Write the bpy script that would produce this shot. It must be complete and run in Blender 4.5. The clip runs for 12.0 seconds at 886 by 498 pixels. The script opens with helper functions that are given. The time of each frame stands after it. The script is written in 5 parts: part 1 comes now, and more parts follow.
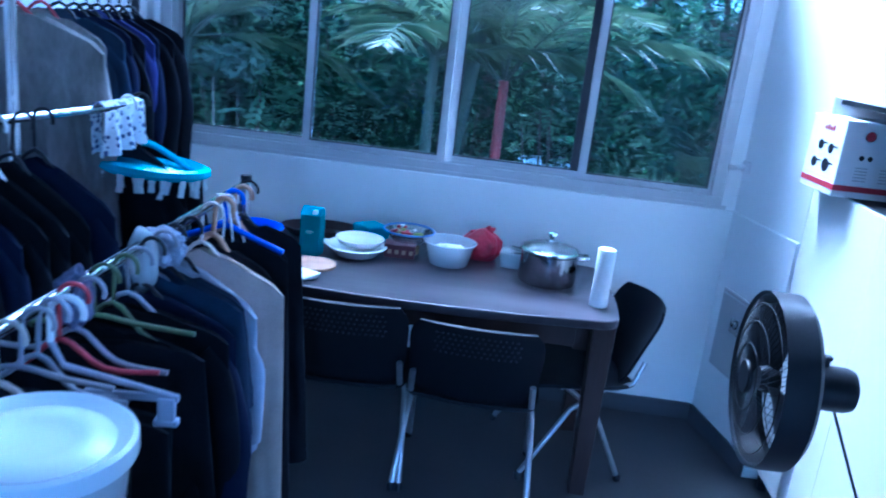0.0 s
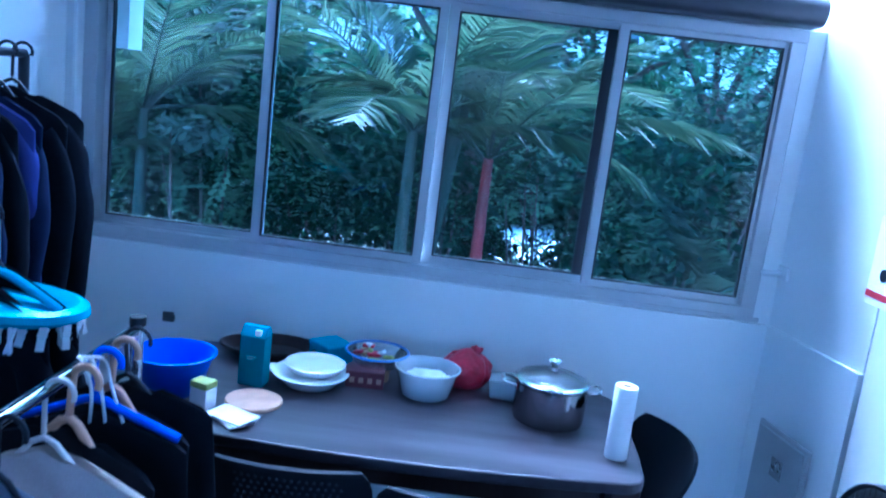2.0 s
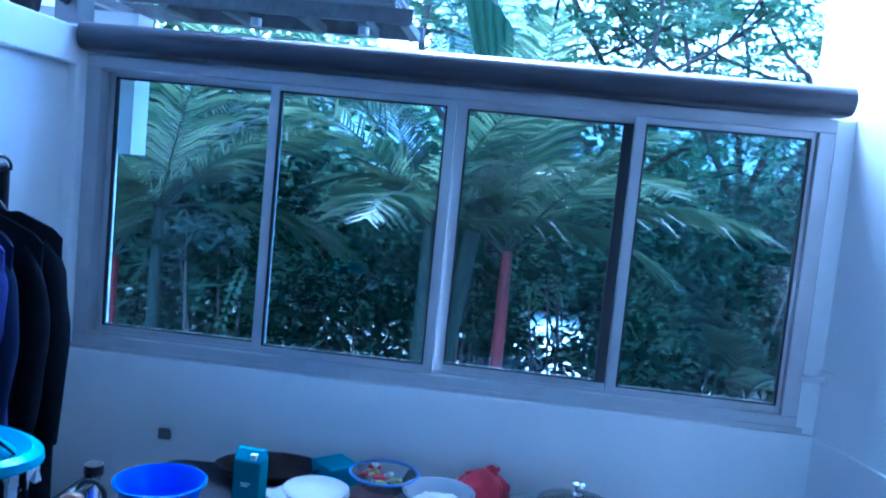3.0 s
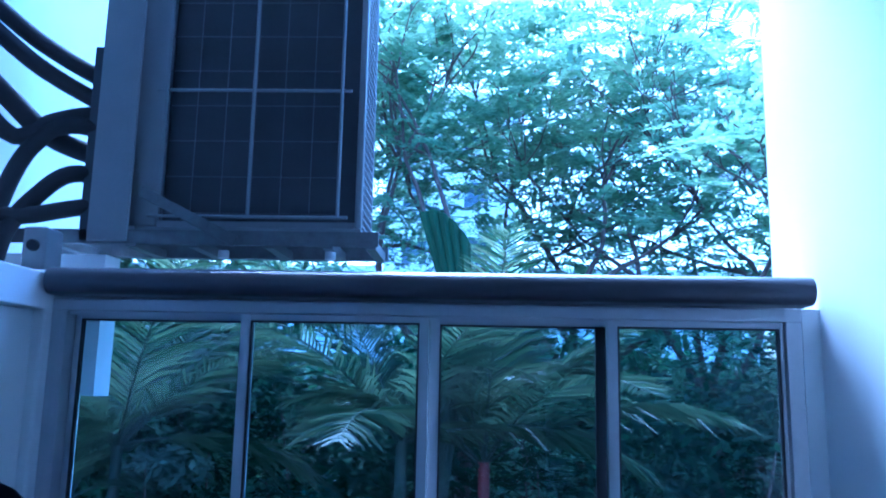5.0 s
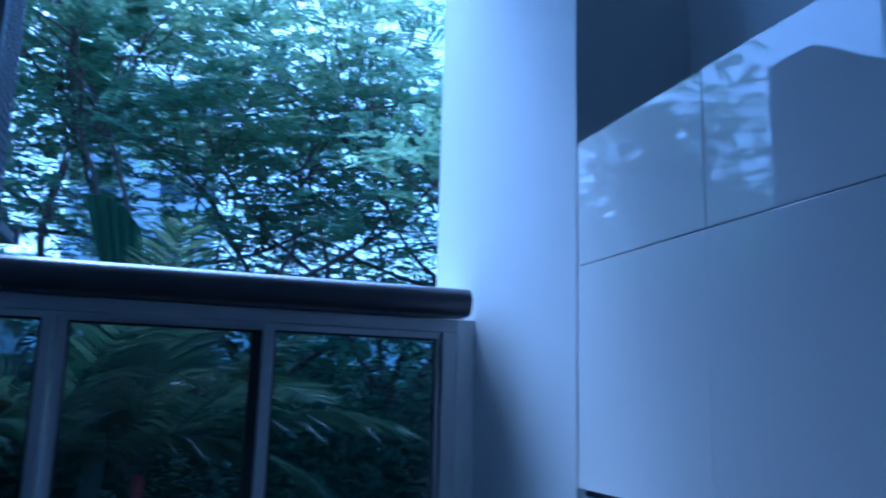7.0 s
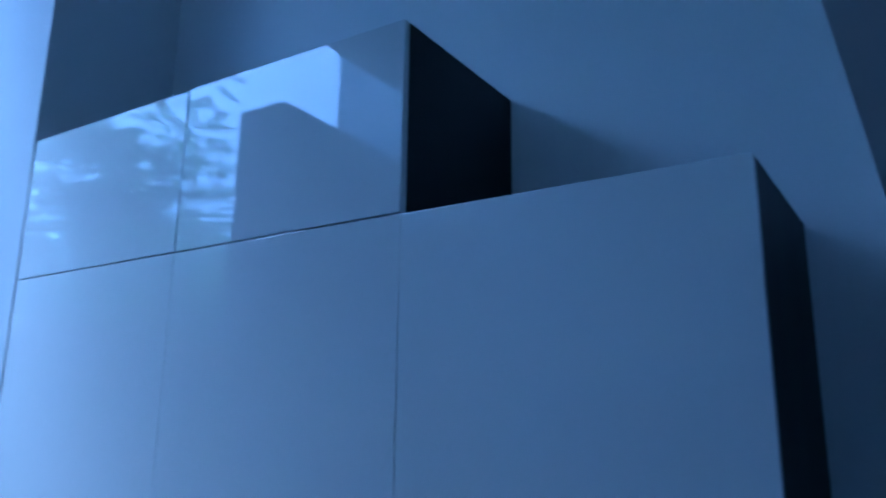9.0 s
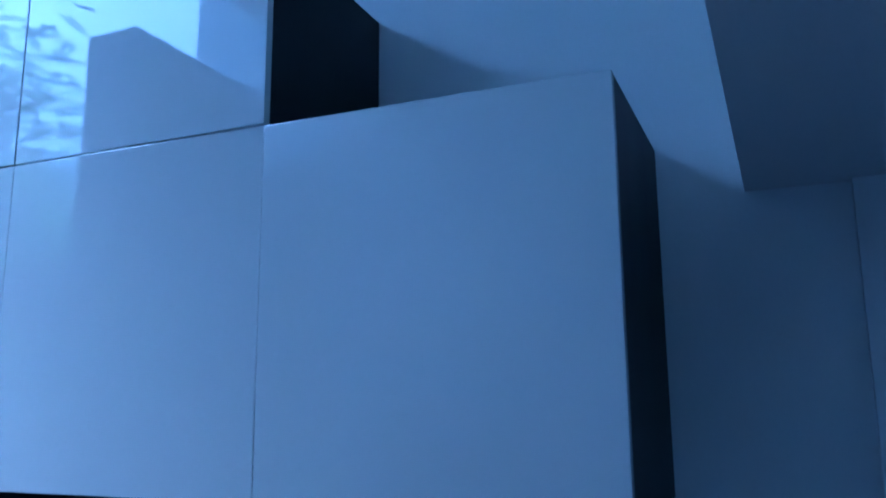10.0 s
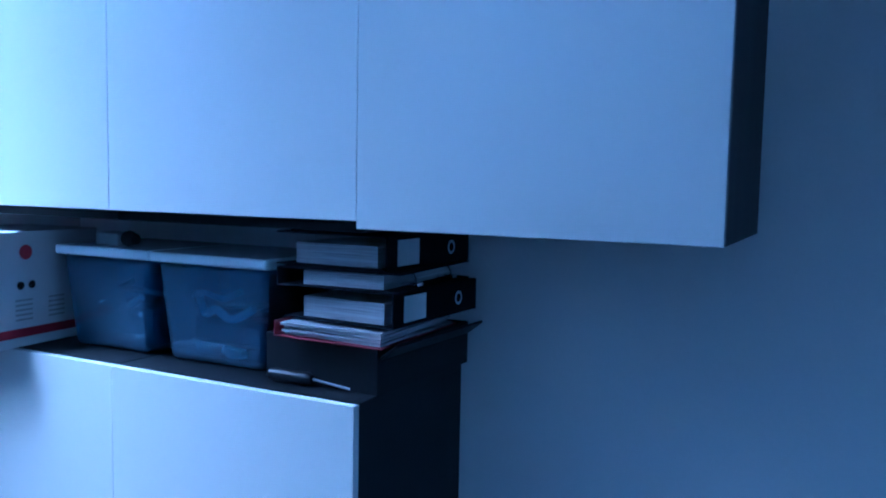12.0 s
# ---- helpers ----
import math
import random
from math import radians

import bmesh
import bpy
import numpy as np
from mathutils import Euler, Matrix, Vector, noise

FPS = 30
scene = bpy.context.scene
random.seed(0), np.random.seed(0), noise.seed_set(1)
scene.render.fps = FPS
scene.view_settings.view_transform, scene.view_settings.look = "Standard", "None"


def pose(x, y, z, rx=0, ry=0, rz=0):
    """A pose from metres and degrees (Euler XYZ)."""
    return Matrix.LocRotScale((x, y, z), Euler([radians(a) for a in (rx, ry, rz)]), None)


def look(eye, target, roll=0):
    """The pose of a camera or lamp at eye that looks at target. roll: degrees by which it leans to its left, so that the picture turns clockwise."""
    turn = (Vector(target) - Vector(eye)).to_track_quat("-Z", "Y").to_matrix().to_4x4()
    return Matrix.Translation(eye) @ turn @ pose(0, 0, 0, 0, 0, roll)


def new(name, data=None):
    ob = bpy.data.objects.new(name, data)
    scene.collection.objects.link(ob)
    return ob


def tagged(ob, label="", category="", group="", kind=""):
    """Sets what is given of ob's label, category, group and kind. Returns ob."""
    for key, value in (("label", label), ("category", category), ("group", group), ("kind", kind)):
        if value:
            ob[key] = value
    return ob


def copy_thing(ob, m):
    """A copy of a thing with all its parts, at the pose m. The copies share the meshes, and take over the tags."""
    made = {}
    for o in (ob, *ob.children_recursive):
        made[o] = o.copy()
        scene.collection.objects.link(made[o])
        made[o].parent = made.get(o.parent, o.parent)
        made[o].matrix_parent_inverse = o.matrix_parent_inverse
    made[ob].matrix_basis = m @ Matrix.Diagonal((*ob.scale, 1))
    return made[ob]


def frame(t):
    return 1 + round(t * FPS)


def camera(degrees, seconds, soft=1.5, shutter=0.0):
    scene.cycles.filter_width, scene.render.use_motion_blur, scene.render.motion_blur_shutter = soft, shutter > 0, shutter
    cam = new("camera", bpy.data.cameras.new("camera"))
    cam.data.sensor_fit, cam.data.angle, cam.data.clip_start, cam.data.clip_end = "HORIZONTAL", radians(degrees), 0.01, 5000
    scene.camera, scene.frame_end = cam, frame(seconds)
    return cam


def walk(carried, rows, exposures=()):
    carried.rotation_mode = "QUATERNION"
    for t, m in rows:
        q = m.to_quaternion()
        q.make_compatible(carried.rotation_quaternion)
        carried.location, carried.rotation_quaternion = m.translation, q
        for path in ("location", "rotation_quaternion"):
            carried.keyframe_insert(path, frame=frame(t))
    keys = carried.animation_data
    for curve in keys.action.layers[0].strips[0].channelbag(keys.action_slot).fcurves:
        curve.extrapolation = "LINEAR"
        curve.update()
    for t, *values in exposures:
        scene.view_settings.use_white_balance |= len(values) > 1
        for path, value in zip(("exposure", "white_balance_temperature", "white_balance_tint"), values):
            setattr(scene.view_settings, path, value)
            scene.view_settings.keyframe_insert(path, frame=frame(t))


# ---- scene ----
cam = camera(57.6, 12.0, soft=1.9, shutter=0.4)

PATH = [
    (0, (-0.221, -1.326, 1.724), (-0.318, 0.597, 1.181), 6.6),
    (0.5, (-0.251, -1.139, 1.727), (-0.228, 0.792, 1.206), 6.9),
    (1, (-0.207, -0.962, 1.716), (-0.185, 0.966, 1.185), 7.2),
    (1.5, (-0.193, -0.809, 1.713), (-0.266, 1.132, 1.239), 7.4),
    (2, (-0.266, -0.668, 1.753), (-0.334, 1.294, 1.373), 7.0),
    (2.5, (-0.263, -0.558, 1.769), (-0.358, 1.42, 1.491), 6.1),
    (3, (-0.228, -0.479, 1.802), (-0.385, 1.507, 1.625), 5.6),
    (3.5, (-0.266, -0.455, 1.822), (-0.347, 1.543, 1.767), 3.8),
    (5.5, (-0.286, -0.464, 1.847), (-0.338, 1.499, 2.229), -0.3),
    (6, (-0.234, -0.413, 1.857), (-0.064, 1.542, 2.24), -0.3),
    (6.5, (-0.166, -0.346, 1.851), (0.18, 1.586, 2.233), 0.7),
    (7, (-0.133, -0.293, 1.847), (0.5, 1.569, 2.213), 1.7),
    (7.5, (-0.085, -0.219, 1.862), (0.827, 1.52, 2.241), 2.0),
    (9.5, (-0.125, -0.201, 1.806), (1.63, 0.649, 2.252), -0.0),
    (10, (-0.107, -0.197, 1.769), (1.705, 0.562, 2.141), -0.5),
    (10.5, (-0.13, -0.198, 1.729), (1.69, 0.585, 2.004), -0.3),
    (11, (-0.128, -0.195, 1.699), (1.671, 0.68, 1.739), 0.5),
    (11.5, (-0.128, -0.17, 1.685), (1.654, 0.73, 1.578), 0.6),
    (12, (-0.155, -0.158, 1.68), (1.62, 0.749, 1.517), 1.1),
]
walk(cam, [(t, look(eye, target, roll)) for t, eye, target, roll in PATH],
     [(0, 4.75, 3650, 6), (1.0, 4.65, 3560, 6), (2.0, 4.6, 3510, 6), (3.0, 4.4, 3500, 6), (3.5, 4.35, 3500, 6), (5.5, 2.95, 3380, 8), (7.5, 1.65, 3380, 6), (9.5, 2.55, 3370, 3), (12, 3.45, 3370, 4)])

# ---- world and light ----
SUN_ELEV, SUN_AZ = 63.0, -28.0
world = bpy.data.worlds.new("world")
scene.world = world
world.use_nodes = True
wn = world.node_tree
sky = wn.nodes.new("ShaderNodeTexSky")
sky.sky_type = "NISHITA"
sky.sun_disc = False
sky.sun_elevation = radians(SUN_ELEV)
sky.sun_rotation = radians(SUN_AZ)
sky.air_density, sky.dust_density, sky.ozone_density = 1.0, 6.0, 1.0
wn.links.new(sky.outputs[0], wn.nodes["Background"].inputs[0])
wn.nodes["Background"].inputs[1].default_value = 0.15
sun_data = bpy.data.lights.new("sun", "SUN")
sun_data.energy, sun_data.angle, sun_data.color = 0.3, radians(14), (1.0, 0.98, 0.95)
sun = new("sun", sun_data)
se, sa = radians(SUN_ELEV), radians(SUN_AZ)
sun.matrix_world = look((math.sin(sa) * math.cos(se) * 30, math.cos(sa) * math.cos(se) * 30, math.sin(se) * 30), (0, 0, 0))


# ---- materials ----
def shade(name, color, rough=0.6, metal=0.0, var=0.12, scale=6.0, fine=90.0, bump=0.05, spec=0.5, coat=0.0, stretch=(1, 1, 1), rnd=0.0):
    """A surface with broad mottling, fine grain, uneven gloss and light relief."""
    m = bpy.data.materials.new(name)
    m.use_nodes = True
    nt = m.node_tree
    b = nt.nodes["Principled BSDF"]
    tc = nt.nodes.new("ShaderNodeTexCoord")
    mp = nt.nodes.new("ShaderNodeMapping")
    mp.inputs["Scale"].default_value = stretch
    nt.links.new(tc.outputs["Object"], mp.inputs[0])
    n1, n2 = nt.nodes.new("ShaderNodeTexNoise"), nt.nodes.new("ShaderNodeTexNoise")
    n1.inputs["Scale"].default_value, n1.inputs["Detail"].default_value = scale, 4
    n2.inputs["Scale"].default_value, n2.inputs["Detail"].default_value = fine, 3
    for n in (n1, n2):
        nt.links.new(mp.outputs[0], n.inputs["Vector"])
    mx = nt.nodes.new("ShaderNodeMath")
    mx.operation = "MULTIPLY_ADD"
    mx.inputs[1].default_value = 0.35
    nt.links.new(n2.outputs[0], mx.inputs[0])
    nt.links.new(n1.outputs[0], mx.inputs[2])
    ramp = nt.nodes.new("ShaderNodeValToRGB")
    lo = [c * (1 - var) for c in color]
    hi = [min(1, c * (1 + var)) for c in color]
    ramp.color_ramp.elements[0].position, ramp.color_ramp.elements[1].position = 0.4, 0.95
    ramp.color_ramp.elements[0].color, ramp.color_ramp.elements[1].color = (*lo, 1), (*hi, 1)
    nt.links.new(mx.outputs[0], ramp.inputs[0])
    out = ramp.outputs[0]
    if rnd:
        oi = nt.nodes.new("ShaderNodeObjectInfo")
        hsv = nt.nodes.new("ShaderNodeHueSaturation")
        mr = nt.nodes.new("ShaderNodeMapRange")
        mr.inputs[3].default_value, mr.inputs[4].default_value = 1 - rnd, 1 + rnd
        nt.links.new(oi.outputs["Random"], mr.inputs[0])
        nt.links.new(mr.outputs[0], hsv.inputs["Value"])
        nt.links.new(out, hsv.inputs["Color"])
        out = hsv.outputs[0]
    nt.links.new(out, b.inputs["Base Color"])
    rr = nt.nodes.new("ShaderNodeMapRange")
    rr.inputs[3].default_value, rr.inputs[4].default_value = max(0.02, rough * 0.8), min(1, rough * 1.2)
    nt.links.new(n1.outputs[0], rr.inputs[0])
    nt.links.new(rr.outputs[0], b.inputs["Roughness"])
    b.inputs["Metallic"].default_value = metal
    b.inputs["Specular IOR Level"].default_value = spec
    b.inputs["Coat Weight"].default_value = coat
    b.inputs["Coat Roughness"].default_value = 0.03
    if bump:
        bp = nt.nodes.new("ShaderNodeBump")
        bp.inputs["Strength"].default_value, bp.inputs["Distance"].default_value = bump, 0.01
        nt.links.new(mx.outputs[0], bp.inputs["Height"])
        nt.links.new(bp.outputs[0], b.inputs["Normal"])
    return m


def clear(name, tint, gloss=0.02, ior=1.45, haze=0.0, veil=(0.75, 0.78, 0.8)):
    """Thin glass or clear plastic: tinted see-through with a mirror sheen by angle, and a little haze."""
    m = bpy.data.materials.new(name)
    m.use_nodes = True
    nt = m.node_tree
    nt.nodes.remove(nt.nodes["Principled BSDF"])
    out = nt.nodes["Material Output"]
    tr, gl, df = nt.nodes.new("ShaderNodeBsdfTransparent"), nt.nodes.new("ShaderNodeBsdfGlossy"), nt.nodes.new("ShaderNodeBsdfDiffuse")
    tr.inputs[0].default_value = (*tint, 1)
    gl.inputs["Roughness"].default_value = gloss
    df.inputs[0].default_value = (*veil, 1)
    fr = nt.nodes.new("ShaderNodeFresnel")
    fr.inputs[0].default_value = ior
    m1, m2 = nt.nodes.new("ShaderNodeMixShader"), nt.nodes.new("ShaderNodeMixShader")
    m1.inputs[0].default_value = haze
    nt.links.new(tr.outputs[0], m1.inputs[1])
    nt.links.new(df.outputs[0], m1.inputs[2])
    nt.links.new(fr.outputs[0], m2.inputs[0])
    nt.links.new(m1.outputs[0], m2.inputs[1])
    nt.links.new(gl.outputs[0], m2.inputs[2])
    nt.links.new(m2.outputs[0], out.inputs[0])
    return m


def leafy(name, dark, light, rough=0.45):
    """Leaves that let some light through, each piece with its own green."""
    m = bpy.data.materials.new(name)
    m.use_nodes = True
    nt = m.node_tree
    b = nt.nodes["Principled BSDF"]
    geo = nt.nodes.new("ShaderNodeNewGeometry")
    ramp = nt.nodes.new("ShaderNodeValToRGB")
    ramp.color_ramp.elements[0].color, ramp.color_ramp.elements[1].color = (*dark, 1), (*light, 1)
    nt.links.new(geo.outputs["Random Per Island"], ramp.inputs[0])
    nt.links.new(ramp.outputs[0], b.inputs["Base Color"])
    b.inputs["Roughness"].default_value = rough
    tl = nt.nodes.new("ShaderNodeBsdfTranslucent")
    nt.links.new(ramp.outputs[0], tl.inputs[0])
    mix = nt.nodes.new("ShaderNodeMixShader")
    mix.inputs[0].default_value = 0.6
    nt.links.new(b.outputs[0], mix.inputs[1])
    nt.links.new(tl.outputs[0], mix.inputs[2])
    nt.links.new(mix.outputs[0], nt.nodes["Material Output"].inputs[0])
    return m


M_WALL = shade("wall_paint", (0.79, 0.8, 0.8), 0.7, var=0.04, scale=2.5, fine=140, bump=0.06)
M_CEIL = shade("ceiling_paint", (0.74, 0.74, 0.73), 0.85, var=0.04, scale=2, fine=120, bump=0.05)
M_FLOOR = shade("floor_vinyl", (0.06, 0.06, 0.064), 0.5, var=0.2, scale=3, fine=60, bump=0.03, spec=0.25)
M_SKIRT = shade("skirting_grey", (0.06, 0.06, 0.065), 0.5, var=0.12, scale=8)
M_ALU = shade("window_aluminium", (0.47, 0.48, 0.5), 0.45, 0.35, var=0.06, scale=12, bump=0.02)
M_RUBBER = shade("black_rubber", (0.02, 0.02, 0.022), 0.6, var=0.2)
M_CAP = shade("painted_metal_cap", (0.065, 0.065, 0.075), 0.3, 0.3, var=0.15, scale=14, fine=150, bump=0.03, stretch=(0.4, 1, 1))
M_GLASS = clear("tinted_glass", (0.68, 0.73, 0.74), 0.01, 1.35, 0.006)
M_GLOSSDOOR = shade("gloss_white_lacquer", (0.70, 0.70, 0.69), 0.025, var=0.015, scale=1.5, fine=60, bump=0.0004, spec=0.7)
M_SATINDOOR = shade("satin_white_lacquer", (0.70, 0.70, 0.69), 0.025, var=0.02, scale=1.5, fine=40, bump=0.0005, spec=0.7)
M_CARC = shade("black_brown_laminate", (0.006, 0.0075, 0.0105), 0.5, var=0.35, scale=5, fine=80, bump=0.05, stretch=(1, 1, 0.15), spec=0.25)
M_WOOD = shade("dark_wood_laminate", (0.036, 0.031, 0.038), 0.33, var=0.85, scale=4, fine=55, bump=0.05, stretch=(0.22, 3.0, 1), spec=0.35)
M_WOODLEG = shade("dark_wood_leg", (0.035, 0.024, 0.022), 0.45, var=0.4, scale=4, fine=60, bump=0.05, stretch=(3, 3, 0.3), spec=0.2)
M_CHAIR = shade("black_chair_plastic", (0.0062, 0.0074, 0.0115), 0.55, var=0.2, scale=9, fine=200, bump=0.08, spec=0.15)
M_TUBE = shade("grey_metal_tube", (0.42, 0.42, 0.44), 0.32, 0.8, var=0.1, scale=20)
M_CHROME = shade("chrome", (0.75, 0.75, 0.77), 0.12, 1.0, var=0.06, scale=15, bump=0.01)
M_STEEL = shade("brushed_steel", (0.3, 0.3, 0.31), 0.13, 1.0, var=0.12, scale=10, fine=80, bump=0.03, stretch=(1, 1, 0.1))
M_BLACK = shade("black_plastic", (0.0075, 0.009, 0.013), 0.42, var=0.2, scale=12, spec=0.3)
M_BLACKM = shade("black_coated_wire", (0.008, 0.008, 0.01), 0.45)
M_FANPOLE = shade("beige_tube", (0.5, 0.46, 0.42), 0.4, 0.2)
M_WHITEP = shade("white_plastic", (0.74, 0.75, 0.76), 0.35, var=0.05, scale=14, bump=0.03)
M_HGREEN = shade("olive_hanger_plastic", (0.09, 0.12, 0.05), 0.4, var=0.1, scale=14)
M_HANGER = shade("hanger_plastic", (0.27, 0.27, 0.32), 0.4, var=0.1, scale=14)
M_CERAM = shade("white_glaze", (0.78, 0.78, 0.77), 0.14, var=0.03, bump=0.01)
M_PAPER = shade("white_paper", (0.78, 0.78, 0.78), 0.85, var=0.04, scale=30, fine=200, bump=0.1)
M_PAGES = shade("paper_pages", (0.4, 0.4, 0.42), 0.9, var=0.45, scale=9, fine=60, bump=0.2, stretch=(0.6, 0.6, 22))
M_CARDB = shade("white_carton", (0.74, 0.74, 0.75), 0.5, var=0.05, scale=9)
M_FOLDER = shade("faded_red_folder", (0.2, 0.02, 0.035), 0.5, var=0.2)
M_RED = shade("red_print", (0.32, 0.02, 0.04), 0.5, var=0.1)
M_REDBAG = shade("red_plastic_bag", (0.36, 0.008, 0.035), 0.35, var=0.3, scale=20, fine=60, bump=0.2)
M_TEAL = shade("teal_carton", (0.0, 0.17, 0.21), 0.4, var=0.12, scale=10)
M_TEALP = shade("teal_plastic", (0.0, 0.28, 0.4), 0.35, var=0.1, scale=10)
M_BLUEP = shade("blue_plastic", (0.02, 0.07, 0.6), 0.35, var=0.12, scale=8)
M_RIM = shade("pale_blue_rim", (0.12, 0.22, 0.6), 0.35, var=0.12, scale=8)
M_CORK = shade("tan_cork", (0.4, 0.25, 0.16), 0.8, var=0.2, scale=20, fine=150, bump=0.15)
M_GREENY = shade("yellow_green_print", (0.4, 0.45, 0.12), 0.5, var=0.15)
M_MAROON = shade("dark_red_box", (0.09, 0.016, 0.025), 0.45, var=0.3, scale=12)
M_FOOD = shade("mixed_food", (0.3, 0.2, 0.1), 0.6, var=0.7, scale=40, fine=90, bump=0.3)
M_CLEARP = clear("clear_plastic", (0.9, 0.92, 0.93), 0.08, 1.4, 0.22)
M_FROST = clear("frosted_plastic", (0.85, 0.88, 0.92), 0.2, 1.25, 0.52, (0.84, 0.88, 0.92))
M_TUBLID = clear("milky_lid", (0.7, 0.75, 0.8), 0.2, 1.45, 0.85, (0.82, 0.88, 0.92))
M_LIDG = clear("lid_glass", (0.85, 0.88, 0.88), 0.02, 1.5, 0.05)
M_TUBBLUE = clear("hazy_storage_plastic", (0.6, 0.7, 0.82), 0.1, 1.3, 0.13, (0.35, 0.5, 0.75))
M_ACBODY = shade("ac_housing", (0.2, 0.205, 0.215), 0.5, var=0.08, scale=5)
M_ACDARK = shade("ac_dark_inner", (0.03, 0.032, 0.038), 0.6, var=0.3)
M_ACGRILL = shade("ac_guard_wire", (0.2, 0.21, 0.22), 0.45, 0.2)
M_ACFINE = shade("ac_fine_wire", (0.085, 0.088, 0.094), 0.6)
M_BRACKET = shade("galvanised_bracket", (0.13, 0.135, 0.14), 0.45, 0.5, var=0.25, scale=20)
M_FOAM = shade("black_pipe_foam", (0.015, 0.015, 0.017), 0.8, var=0.3, scale=25, bump=0.2)
M_HATCH = shade("grey_painted_steel", (0.42, 0.43, 0.44), 0.45, 0.1, var=0.08, scale=6)
M_TRUNK = shade("bark", (0.12, 0.09, 0.07), 0.85, var=0.4, scale=12, fine=60, bump=0.5)
M_REDTRUNK = shade("red_crownshaft", (0.12, 0.008, 0.01), 0.5, var=0.35, scale=10, fine=50, bump=0.1, stretch=(1, 1, 0.3))
M_GTRUNK = shade("green_crownshaft", (0.02, 0.03, 0.016), 0.6, var=0.3, scale=8, bump=0.1, stretch=(1, 1, 0.2))
M_SPEAR = shade("dark_green_sheath", (0.028, 0.05, 0.02), 0.75, var=0.3, scale=8, bump=0.1, stretch=(1, 1, 0.2), spec=0.12)
M_LEAF = leafy("rain_tree_leaf", (0.14, 0.21, 0.11), (0.34, 0.44, 0.25))
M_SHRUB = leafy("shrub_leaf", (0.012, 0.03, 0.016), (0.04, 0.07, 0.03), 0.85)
M_PALESHRUB = leafy("pale_shrub_leaf", (0.1, 0.14, 0.1), (0.3, 0.36, 0.28), 0.3)
M_PALM = leafy("palm_leaflet", (0.022, 0.04, 0.018), (0.11, 0.135, 0.07), 0.3)
M_GROUND = shade("ground_soil", (0.09, 0.09, 0.07), 0.9, var=0.5, scale=0.6, fine=5, bump=0.3)
M_FACADE = shade("pale_facade", (0.75, 0.74, 0.72), 0.8, var=0.08, scale=0.4, fine=4)
M_DARKWIN = shade("dark_window", (0.05, 0.06, 0.07), 0.15, var=0.2)


def cloth(name, color, var=0.25):
    return shade(name, color, 0.9, var=var, scale=7, fine=260, bump=0.18, spec=0.06)


C_BLACK = cloth("black_cloth", (0.0085, 0.0095, 0.0135), 0.4)
C_NAVY = cloth("navy_cloth", (0.012, 0.015, 0.036))
C_GREY = shade("grey_cloth", (0.2, 0.195, 0.19), 0.9, var=0.4, scale=5, fine=40, bump=0.9, spec=0.06, stretch=(1.6, 1.6, 0.6))
C_BEIGE = cloth("beige_cloth", (0.34, 0.295, 0.26))
C_DENIM = cloth("denim_cloth", (0.022, 0.032, 0.058), 0.4)
C_PALE = cloth("pale_blue_cloth", (0.36, 0.38, 0.47), 0.15)
C_PURPLE = cloth("purple_blue_cloth", (0.05, 0.05, 0.18))
C_SLATE = cloth("slate_cloth", (0.015, 0.017, 0.022))
C_CHECK = cloth("checked_cloth", (0.16, 0.17, 0.26), 0.9)


# ---- mesh tools ----
def join(*bms):
    out = bms[0]
    for b in bms[1:]:
        me = bpy.data.meshes.new("tmp")
        b.to_mesh(me)
        b.free()
        out.from_mesh(me)
        bpy.data.meshes.remove(me)
    return out


def bx(x0, x1, y0, y1, z0, z1, bev=0.0, seg=2):
    bm = bmesh.new()
    bmesh.ops.create_cube(bm, size=1)
    bmesh.ops.transform(bm, matrix=Matrix.LocRotScale(((x0 + x1) / 2, (y0 + y1) / 2, (z0 + z1) / 2), None, (x1 - x0, y1 - y0, z1 - z0)), verts=bm.verts)
    if bev:
        bmesh.ops.bevel(bm, geom=bm.edges[:], offset=bev, segments=seg, affect="EDGES", profile=0.5)
        for f in bm.faces:
            f.normal_update()
            f.material_index = int(max(abs(c) for c in f.normal) > 0.9999)
    return bm


def prism(pts, z0, z1, bev=0.0):
    """An upright prism over a plan outline."""
    bm = bmesh.new()
    lo = [bm.verts.new((x, y, z0)) for x, y in pts]
    hi = [bm.verts.new((x, y, z1)) for x, y in pts]
    n = len(pts)
    bm.faces.new(lo[::-1])
    bm.faces.new(hi)
    for i in range(n):
        bm.faces.new((lo[i], lo[(i + 1) % n], hi[(i + 1) % n], hi[i]))
    bmesh.ops.recalc_face_normals(bm, faces=bm.faces)
    if bev:
        edges = [e for e in bm.edges if abs(e.verts[0].co.z - e.verts[1].co.z) < 1e-6]
        bmesh.ops.bevel(bm, geom=edges, offset=bev, segments=3, affect="EDGES", profile=0.5)
        for f in bm.faces:
            f.normal_update()
            f.material_index = int(abs(f.normal.z) > 0.9999)
    return bm


